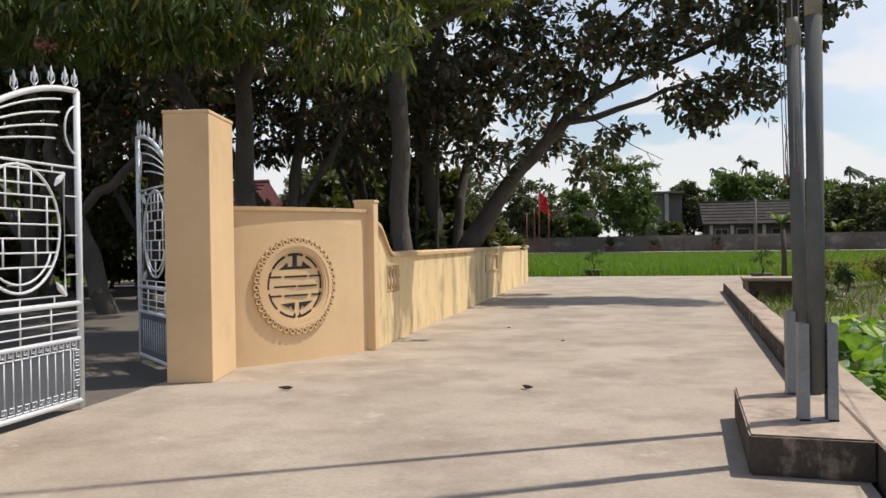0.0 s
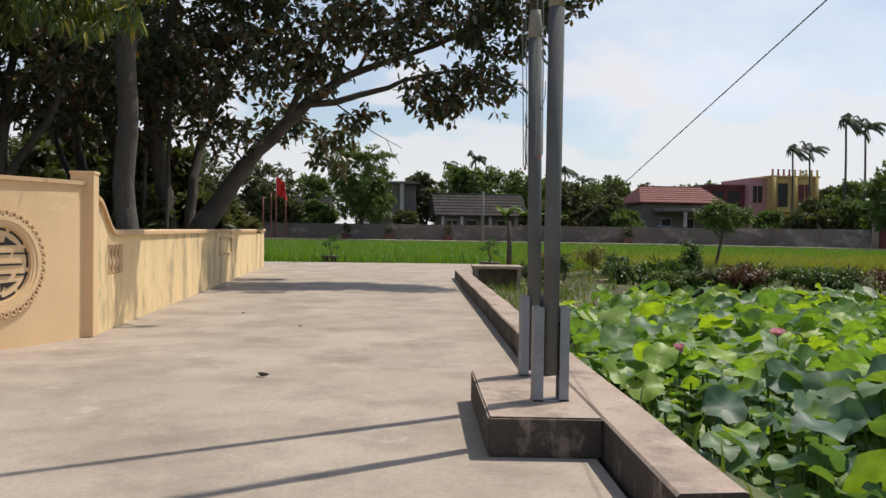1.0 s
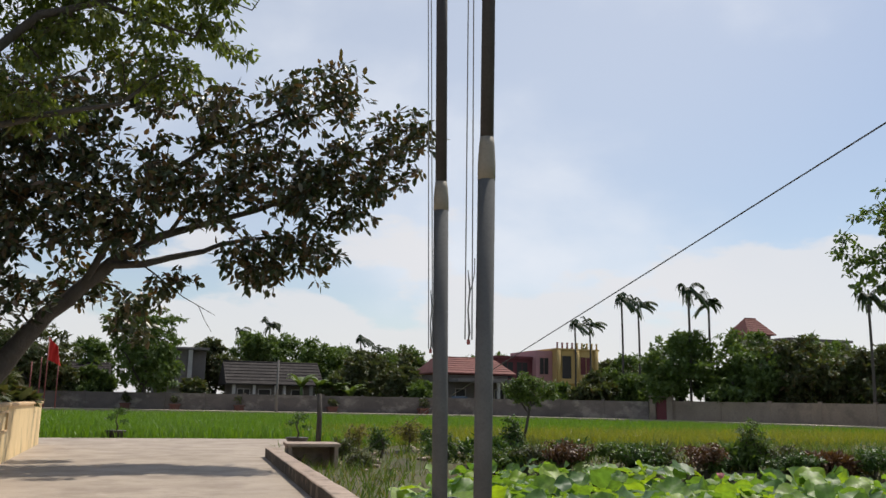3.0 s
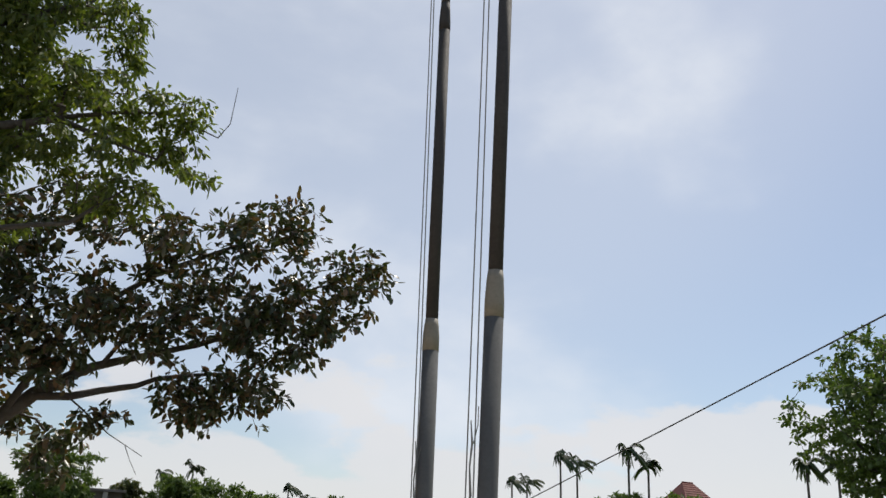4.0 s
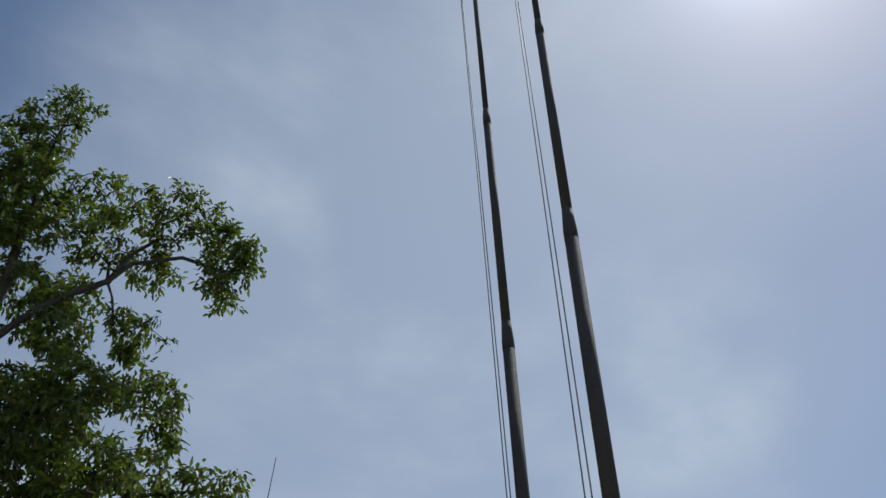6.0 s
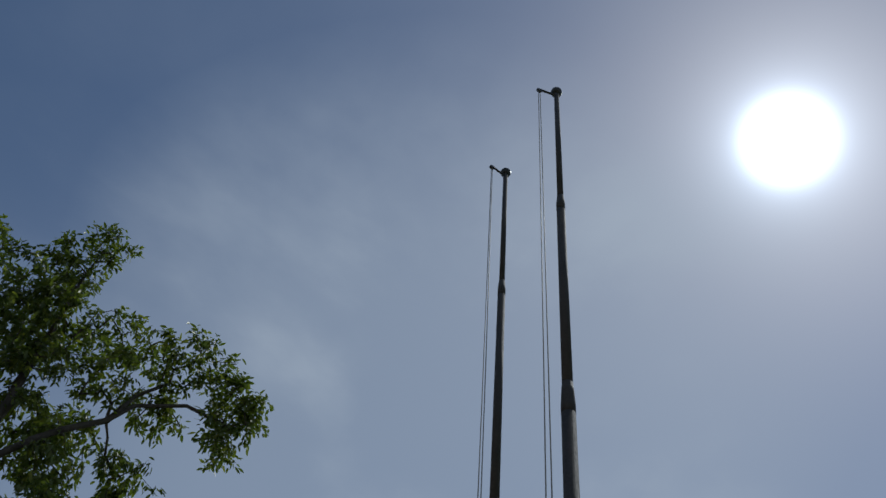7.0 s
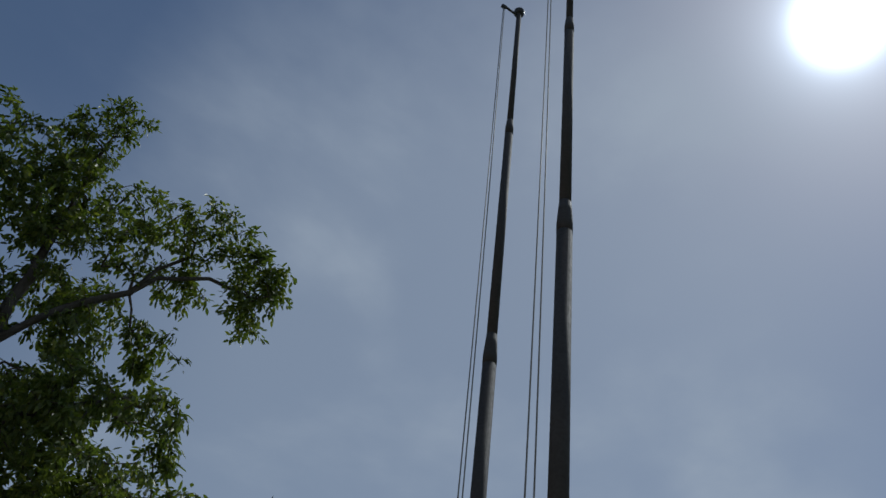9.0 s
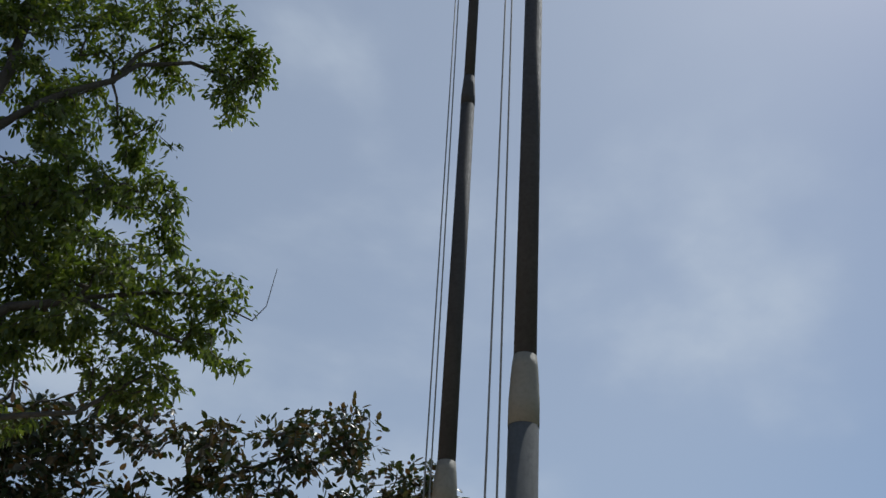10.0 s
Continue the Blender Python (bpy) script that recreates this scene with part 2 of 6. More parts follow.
HOUSEWHITE = surface("house_white", (0.52, 0.50, 0.47), (0.40, 0.385, 0.36), 0.6, 10, 0.9, 0.1)
HOUSEGREY = surface("house_grey_render", (0.21, 0.19, 0.175), (0.15, 0.135, 0.125), 0.5, 8, 0.95, 0.2)
HOUSEGREEN = surface("house_green", (0.14, 0.24, 0.15), (0.10, 0.18, 0.11), 0.6, 10, 0.9, 0.1)
BLUEDOOR = surface("blue_gate_paint", (0.10, 0.14, 0.20), (0.08, 0.11, 0.16), 1, 20, 0.6, 0.05)
# near-black fill put in for the dark of openings: windows, doors, emblem slits
DARKFILL = surface("dark_opening_fill", (0.018, 0.016, 0.015), (0.025, 0.022, 0.02), 1, 10, 0.6, 0.0)
REDCLOTH = surface("red_flag_cloth", (0.62, 0.02, 0.015), (0.52, 0.015, 0.012), 3, 60, 0.8, 0.1)
REDPAINT = surface("faded_red_paint", (0.34, 0.10, 0.085), (0.26, 0.08, 0.07), 3, 40, 0.6, 0.05)
REDBRICK = surface("old_red_brick", (0.17, 0.075, 0.055), (0.11, 0.05, 0.04), 2.0, 14, 0.9, 0.3, stain=(0.10, 0.085, 0.07), stain_scale=1.2)
CERAMIC = surface("dark_pot", (0.07, 0.06, 0.05), (0.11, 0.09, 0.07), 4, 40, 0.6, 0.1)
PINKPETAL = foliage("pink_petal", (0.75, 0.25, 0.36), (0.82, 0.42, 0.50), 0.3, 0.5, through_tint=(1, 1, 1))
LOTUS = foliage("lotus_leaf_skin", (0.075, 0.145, 0.092), (0.13, 0.215, 0.085), 0.34, 0.5, per_object=True, c=(0.25, 0.37, 0.05), late=0.68, through_tint=(1.8, 1.8, 0.42))
LOTUSFAR = foliage("far_lotus_skin", (0.085, 0.165, 0.07), (0.175, 0.285, 0.07), 0.40, 0.5, c=(0.29, 0.40, 0.05), late=0.62, through_tint=(1.85, 1.85, 0.42))
STEMG = foliage("lotus_stem_skin", (0.06, 0.11, 0.03), (0.09, 0.14, 0.04), 0.1, 0.6)
FIGLEAF = foliage("fig_leaf_skin", (0.042, 0.068, 0.030), (0.075, 0.088, 0.040), 0.18, 0.36, c=(0.18, 0.105, 0.058), late=0.58, through_tint=(1.4, 1.3, 0.5))
MILKLEAF = foliage("green_leaf_skin", (0.078, 0.112, 0.034), (0.145, 0.18, 0.054), 0.40, 0.45, c=(0.20, 0.215, 0.06), through_tint=(1.5, 1.6, 0.45))
DROOPLEAF = foliage("drooping_leaf_skin", (0.045, 0.08, 0.018), (0.095, 0.14, 0.03), 0.36, 0.4, c=(0.36, 0.29, 0.06), late=0.86, through_tint=(1.8, 1.6, 0.4))
FARLEAF = foliage("far_tree_skin", (0.075, 0.12, 0.035), (0.125, 0.18, 0.048), 0.28, 0.6)
FARDARK = foliage("dark_far_tree_skin", (0.062, 0.085, 0.035), (0.10, 0.11, 0.045), 0.25, 0.6, c=(0.10, 0.07, 0.03))
FARLIGHT = foliage("light_far_tree_skin", (0.075, 0.13, 0.03), (0.14, 0.19, 0.045), 0.25, 0.6)
PALMLEAF = foliage("palm_skin", (0.030, 0.055, 0.022), (0.055, 0.085, 0.03), 0.15, 0.5)
RICE = foliage("rice_blade_skin", (0.115, 0.215, 0.025), (0.185, 0.29, 0.04), 0.35, 0.5, through_tint=(1.4, 1.5, 0.4))
RIPERICE = foliage("ripening_rice_skin", (0.20, 0.24, 0.035), (0.33, 0.31, 0.06), 0.35, 0.5, through_tint=(1.4, 1.4, 0.4))
SHRUB = foliage("shrub_skin", (0.04, 0.085, 0.02), (0.09, 0.15, 0.035), 0.25, 0.5)
REDSHRUB = foliage("reddish_shrub_skin", (0.10, 0.045, 0.03), (0.16, 0.08, 0.04), 0.2, 0.5)
DRYGRASS = foliage("dry_grass_skin", (0.16, 0.16, 0.04), (0.30, 0.24, 0.09), 0.25, 0.7)
WEED = foliage("weed_skin", (0.07, 0.13, 0.02), (0.16, 0.20, 0.04), 0.3, 0.6)


# ---- helpers ----
def link_mesh(name, verts, faces, material, parent=None, label="", smooth=False):
    me = bpy.data.meshes.new(name)
    me.from_pydata([tuple(v) for v in verts], [], faces)
    me.materials.append(material)
    if smooth:
        me.polygons.foreach_set("use_smooth", [True] * len(me.polygons))
    me.update()
    ob = new(name, me)
    if parent:
        ob.parent = parent
    if label:
        tagged(ob, label)
    return ob


def tri_mesh(name, verts, tris, material, parent=None, smooth=False):
    """A mesh from numpy arrays of vertices (n, 3) and triangles (m, 3)."""
    me = bpy.data.meshes.new(name)
    me.vertices.add(len(verts))
    me.vertices.foreach_set("co", np.asarray(verts, np.float32).ravel())
    me.loops.add(len(tris) * 3)
    me.loops.foreach_set("vertex_index", np.asarray(tris, np.int32).ravel())
    me.polygons.add(len(tris))
    me.polygons.foreach_set("loop_start", np.arange(0, len(tris) * 3, 3, dtype=np.int32))
    if smooth:
        me.polygons.foreach_set("use_smooth", np.ones(len(tris), bool))
    me.materials.append(material)
    me.update(calc_edges=True)
    ob = new(name, me)
    if parent:
        ob.parent = parent
    return ob


def part(name, bm, material, parent=None, label="", smooth=False):
    me = bpy.data.meshes.new(name)
    bm.normal_update()
    bm.to_mesh(me)
    bm.free()
    me.materials.append(material)
    if smooth:
        me.polygons.foreach_set("use_smooth", [True] * len(me.polygons))
    ob = new(name, me)
    if parent:
        ob.parent = parent
    if label:
        tagged(ob, label)
    return ob


def holder(name, m, label, category, group="", kind=""):
    ob = new(name)
    ob.matrix_world = m
    ob.empty_display_size = 0.2
    return tagged(ob, label, category, group, kind)


def box(name, lo, hi, material, parent=None, bevel=0.0, label="", m=None):
    bm = bmesh.new()
    bmesh.ops.create_cube(bm, size=1.0)
    for v in bm.verts:
        for i in range(3):
            v.co[i] = lo[i] if v.co[i] < 0 else hi[i]
    if bevel:
        bmesh.ops.bevel(bm, geom=bm.edges[:], offset=bevel, segments=2, affect="EDGES", profile=0.6)
    if m is not None:
        bm.transform(m)
    return part(name, bm, material, parent, label)


def tube_arrays(pts, radii, seg=6, closed=False):
    pts = [Vector(p) for p in pts]
    n = len(pts)
    verts, faces = [], []
    up = None
    for i, p in enumerate(pts):
        if closed:
            d = pts[(i + 1) % n] - pts[i - 1]
        else:
            d = pts[min(i + 1, n - 1)] - pts[max(i - 1, 0)]
        d.normalize()
        if up is None:
            up = Vector((0, 0, 1)) if abs(d.z) < 0.9 else Vector((1, 0, 0))
        side = d.cross(up).normalized()
        up = side.cross(d).normalized()
        for k in range(seg):
            a = 2 * math.pi * k / seg
            verts.append(p + (side * math.cos(a) + up * math.sin(a)) * radii[i])
    for i in range(n if closed else n - 1):
        j = (i + 1) % n
        for k in range(seg):
            faces.append((i * seg + k, i * seg + (k + 1) % seg, j * seg + (k + 1) % seg, j * seg + k))
    if not closed:
        faces.append(tuple(range(seg))[::-1])
        faces.append(tuple(range((n - 1) * seg, n * seg)))
    return verts, faces


def tube(name, pts, r, material, parent=None, seg=6, closed=False, label=""):
    radii = r if isinstance(r, (list, tuple)) else [r] * len(pts)
    v, f = tube_arrays(pts, radii, seg, closed)
    return link_mesh(name, v, f, material, parent, label, smooth=seg > 5)


def prism(name, outline, z0, z1, material, parent=None, bevel=0.0, label=""):
    """An upright solid over a plan outline."""
    bm = bmesh.new()
    base = [bm.verts.new((x, y, z0)) for x, y in outline]
    f = bm.faces.new(base)
    r = bmesh.ops.extrude_face_region(bm, geom=[f])
    for v in r["geom"]:
        if isinstance(v, bmesh.types.BMVert):
            v.co.z = z1
    bmesh.ops.recalc_face_normals(bm, faces=bm.faces[:])
    if bevel:
        bmesh.ops.bevel(bm, geom=bm.edges[:], offset=bevel, segments=2, affect="EDGES")
    return part(name, bm, material, parent, label)


def leaf_arrays(base, way, face, length, width, curl=0.15):
    """Folded leaf blades: eight vertices and eight triangles each."""
    way = way / np.linalg.norm(way, axis=1, keepdims=True)
    side = np.cross(way, face)
    side /= np.linalg.norm(side, axis=1, keepdims=True) + 1e-9
    nrm = np.cross(side, way)
    L, W = length[:, None], width[:, None]
    c1, c2 = base + way * L * 0.32 - nrm * W * 0.12, base + way * L * 0.70 - nrm * (W * 0.12 + L * curl * 0.45)
    tip = base + way * L - nrm * L * curl
    v = np.stack([base, c1 + side * W * 0.46 + nrm * W * 0.2, c1, c1 - side * W * 0.46 + nrm * W * 0.2,
                  c2 + side * W * 0.40 + nrm * W * 0.16, c2, c2 - side * W * 0.40 + nrm * W * 0.16, tip], 1)
    t = np.array([[0, 1, 2], [0, 2, 3], [1, 4, 5], [1, 5, 2], [2, 5, 6], [2, 6, 3], [4, 7, 5], [5, 7, 6]])
    tris = (np.arange(len(base)) * 8)[:, None, None] + t[None]
    return v.reshape(-1, 3), tris.reshape(-1, 3)


def unit(a):
    return a / (np.linalg.norm(a, axis=-1, keepdims=True) + 1e-9)


def blob_points(rng, clumps, n):
    w = np.array([c[3] * c[4] * c[5] for c in clumps]) ** 0.75
    which = rng.choice(len(clumps), n, p=w / w.sum())
    d = unit(rng.normal(size=(n, 3))) * (rng.random((n, 1)) ** 0.42)
    c = np.array(clumps)
    return c[which, :3] + d * c[which, 3:6]


def grow_tree(name, at, label, limbs, clumps, twigs, seed, bark, leaf_mat, leaves=10, size=(0.16, 0.055), droop=0.0, spread=0.9, tip_r=0.007, curl=0.15, category="tree", group="", simple=False, puff=0.0):
    """A tree: limbs are polylines of (x, y, z, radius); twigs reach into the clumps (x, y, z, rx, ry, rz) and carry whorls of leaves."""
    rng = np.random.default_rng(seed)
    P, par, rad = [], [], []
    for limb in limbs:
        q = np.array(limb, float)
        start = -1
        if P:
            start = int(np.argmin(np.linalg.norm(np.array(P) - q[0, :3], axis=1)))
        for i in range(len(q) - 1):
            steps = max(1, int(np.linalg.norm(q[i + 1, :3] - q[i, :3]) / 0.4))
            for s in range(steps + (i == len(q) - 2)):
                f = s / steps
                c = q[i] * (1 - f) + q[i + 1] * f
                jit = rng.normal(size=3) * min(0.03, c[3] * 0.25)
                P.append(c[:3] + jit)
                par.append(start)
                rad.append(c[3])
                start = len(P) - 1
    nlimb = len(P)
    tips = blob_points(rng, clumps, twigs)
    base = np.array(P)
    order = np.argsort([np.min(np.linalg.norm(base - t, axis=1)) for t in tips])
    buf = np.zeros((nlimb + twigs * 14, 3))
    buf[:nlimb] = base
    cnt = nlimb
    ends = []
    for t in tips[order]:
        d = np.linalg.norm(buf[:cnt] - t, axis=1)
        i = int(np.argmin(d))
        steps = int(min(12, max(1, math.ceil(d[i] / 0.45))))
        a = buf[i].copy()
        sag = 0.12 * d[i]
        cur = i
        for s in range(1, steps + 1):
            f = s / steps
            c = a * (1 - f) + t * f + np.array([0, 0, sag * math.sin(math.pi * f)]) + rng.normal(size=3) * 0.03 * (s < steps)
            buf[cnt] = c
            par.append(cur)
            rad.append(0.0)
            cur = cnt
            cnt += 1
        ends.append(cur)
    pts, par = buf[:cnt], np.array(par)
    load = np.zeros(cnt)
    load[ends] = 1
    for i in range(cnt - 1, -1, -1):
        if par[i] >= 0:
            load[par[i]] += load[i]
    radius = np.maximum(np.array(rad), tip_r * np.maximum(load, 1) ** 0.42)
    radius[nlimb:] = np.minimum(radius[nlimb:], 0.07)
    tree = holder(name, pose(*at), label, category, group)
    shift = np.array(at)
    for pname, sel, seg in (("trunk", np.arange(cnt) < nlimb, 10), ("branch_spray", np.arange(cnt) >= nlimb, 4)):
        idx = np.nonzero(sel & (par >= 0))[0]
        a, b = pts[par[idx]], pts[idx]
        ra, rb = np.minimum(radius[par[idx]], radius[idx] * 1.6), radius[idx]
        w = unit(b - a)
        ref = np.where(np.abs(w[:, 2:3]) < 0.9, np.array([[0, 0, 1.0]]), np.array([[1.0, 0, 0]]))
        s = unit(np.cross(w, ref))
        u = np.cross(s, w)
        ang = np.arange(seg) * 2 * math.pi / seg
        ring = s[:, None] * np.cos(ang)[None, :, None] + u[:, None] * np.sin(ang)[None, :, None]
        v = np.concatenate([a[:, None] - (w * ra[:, None] * 0.3)[:, None] + ring * ra[:, None, None], b[:, None] + ring * rb[:, None, None]], 1) - shift
        k = np.arange(seg)
        k2 = (k + 1) % seg
        t = np.concatenate([np.stack([k, k2, seg + k2], 1), np.stack([k, seg + k2, seg + k], 1)])
        tris = (np.arange(len(idx)) * 2 * seg)[:, None, None] + t[None]
        wood = tri_mesh(pname, v.reshape(-1, 3), tris.reshape(-1, 3), bark if pname == "trunk" else TWIG, tree, smooth=True)
        if pname != "trunk":
            tagged(wood, kind="stuff")
    e = np.array(ends)
    tipdir = unit(pts[e] - pts[par[e]])
    n = len(e) * leaves
    src = np.repeat(np.arange(len(e)), leaves)
    back = rng.random((n, 1)) ** 1.3 * 0.42
    off = unit(rng.normal(size=(n, 3))) * (rng.random((n, 1)) ** 0.6) * np.array([1.0, 1.0, 0.6]) * puff
    b = pts[e][src] - tipdir[src] * back * (0.42 if puff else 1.0) + off - shift
    way = unit(tipdir[src] * 0.55 + unit(rng.normal(size=(n, 3))) * spread + off * (2.5 if puff else 0.0) + np.array([0, 0, -droop]))
    face = unit(rng.normal(size=(n, 3)) * 0.5 + np.array([0, 0, 1.0]))
    ln = size[0] * rng.uniform(0.65, 1.25, n)
    wd = size[1] * rng.uniform(0.75, 1.2, n)
    v, t = leaf_arrays(b, way, face, ln, wd, curl)
    if simple:
        v = v.reshape(-1, 8, 3)[:, [0, 1, 6, 7]].reshape(-1, 3)
        t = ((np.arange(n) * 4)[:, None, None] + np.array([[0, 1, 3], [0, 3, 2]])[None]).reshape(-1, 3)
    tagged(tri_mesh("crown", v, t, leaf_mat, tree), kind="stuff")
    return tree


# ---- ground ----
def pond_left(y):
    return float(np.interp(y, [0.0, 2.2, 9.0, 13.0, 17.0, 19.5, 24.0], [1.75, 1.75, 2.1, 3.1, 5.0, 6.6, 30.0]))


def pond_far(x):
    return float(np.interp(x, [0, 6.5, 12, 16, 30, 60], [19.3, 19.3, 17.2, 15.2, 11.5, 4.0]))


def pond_near(x):
    return float(np.interp(x, [1, 2.0, 2.6, 4, 60], [2.2, 2.15, 1.75, -4.0, -30.0]))


def in_pond(x, y, inset=0.0):
    return x > pond_left(y) + inset and pond_near(x) + inset < y < pond_far(x) - inset and x < 45


def ground_height(x, y):
    if -6.5 < x < 6 and -40 < y < 35 and x < pond_left(max(0, y)) - 0.9:
        return -0.22
    wob = noise.noise(Vector((x * 0.45, y * 0.45, 0))) * 0.10
    if in_pond(x, y, 0.35):
        return -1.1
    if in_pond(x, y, 0.0):
        return -0.75
    far = 29.2 - 0.05 * x
    if y > far:
        return -0.28
    if x > 0 and y > 0 and y > pond_far(x):
        return 0.02 + wob * 1.6 if y < far - 0.6 else -0.1 + wob
    return -0.06 + wob * 0.7


gx = np.unique(np.concatenate([np.array([-1500, -600, -250, -120, -70, -45, -30, -20]), np.arange(-14, 36, 0.45), np.array([38, 42, 48, 56, 68, 90, 130, 250, 600, 1500])]))
gy = np.unique(np.concatenate([np.array([-1500, -500, -150, -60, -30, -18]), np.arange(-12, 37, 0.45), np.array([40, 46, 54, 64, 80, 100, 140, 250, 600, 1500])]))
gv = np.array([(x, y, ground_height(x, y)) for y in gy for x in gx])
nx, ny = len(gx), len(gy)
ii, jj = np.meshgrid(np.arange(nx - 1), np.arange(ny - 1))
c0 = (jj * nx + ii).ravel()
gt = np.concatenate([np.stack([c0, c0 + 1, c0 + nx + 1], 1), np.stack([c0, c0 + nx + 1, c0 + nx], 1)])
ground = tri_mesh("ground", gv, gt, EARTH, smooth=True)
tagged(ground, "brown earth with patchy weeds round the pond", "ground", kind="structure")

water = link_mesh("water", [(1.6, -30, -0.62), (46, -30, -0.62), (46, 20, -0.62), (1.6, 20, -0.62)], [(0, 1, 2, 3)], MUD)
tagged(water, "dark still pond water under the lotus leaves", "water", kind="structure")

road = prism("road", [(-5.3, -16), (0.75, -16), (0.82, 1.9), (2.75, 23.6), (5.6, 27.5), (5.5, 34.0), (-22, 35.4), (-22, 30.4), (-3.55, 30.2), (-4.1, 9.6), (-5.3, 7.2)], -0.3, 0.0, CONCRETE, bevel=0.0)
tagged(road, "sunlit pale worn concrete lane and forecourt", "road", kind="structure")
# part of the yard's shade sits in this slab's dark colour
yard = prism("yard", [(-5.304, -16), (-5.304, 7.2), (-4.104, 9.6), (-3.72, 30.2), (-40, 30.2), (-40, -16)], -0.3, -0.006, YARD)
tagged(yard, "concrete yard behind the wall, coloured dark for tree shade, with fallen leaves", "yard", kind="structure")

# paddy field floor and far path
paddy = prism("paddy_field", [(-60, 35.6), (5.6, 34.3), (6.2, 29.6), (26, 28.0), (46, 36), (47.5, 50), (44, 61), (31, 75), (13, 81), (-60, 89)], -0.3, -0.12, PADDY)
tagged(paddy, "bright green paddy field floor", "field", kind="structure")
path_pts = [(-60, 90), (-6, 88.5), (13, 82), (31, 76.5), (44, 62.5), (48, 51), (52, 36)]
outline = [(x, y) for x, y in path_pts] + [(x + 2.2, y + 3.0) for x, y in reversed(path_pts)]
farpath = prism("pavement", outline, -0.3, 0.34, CONCRETE)
tagged(farpath, "pale concrete village path along the field", "path", kind="structure")

# ---- kerb and plinth ----
def kerb_x(y):
    return 0.87 + (y - 1.95) * 0.0845


bm = bmesh.new()
ys = list(np.linspace(1.9, 23.2, 24))
rows = []
for y in ys:
    x = kerb_x(y)
    j = noise.noise(Vector((0, y * 1.7, 3))) * 0.012
    rows.append([bm.verts.new(p) for p in ((x + j, y, -0.28), (x + j, y, 0.235 + j), (x + 0.015 + j, y, 0.25 + j), (x + 0.325 + j, y, 0.25 + j), (x + 0.34, y, 0.235), (x + 0.34, y, -0.9))])
for a, b in zip(rows, rows[1:]):
    for k in range(5):
        bm.faces.new((a[k], b[k], b[k + 1], a[k + 1]))
bm.faces.new(rows[0])
bm.faces.new(rows[-1][::-1])
bmesh.ops.recalc_face_normals(bm, faces=bm.faces[:])
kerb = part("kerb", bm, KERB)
kerb.data.materials.append(DARKCONC)
# steep faces take the darker concrete, the top keeps the kerb colour
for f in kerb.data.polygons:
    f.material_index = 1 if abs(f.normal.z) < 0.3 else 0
tagged(kerb, "long low weathered concrete kerb beside the lotus pond", "kerb", kind="structure")
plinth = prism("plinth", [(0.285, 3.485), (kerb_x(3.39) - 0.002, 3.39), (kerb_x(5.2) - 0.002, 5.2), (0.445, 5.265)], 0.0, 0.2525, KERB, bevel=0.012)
plinth.data.materials.append(DARKCONC)
# plinth sides darker than its top, picked by face normal
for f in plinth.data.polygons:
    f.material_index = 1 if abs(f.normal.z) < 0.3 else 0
tagged(plinth, "low stained concrete plinth carrying two flagpoles", "plinth", kind="structure")

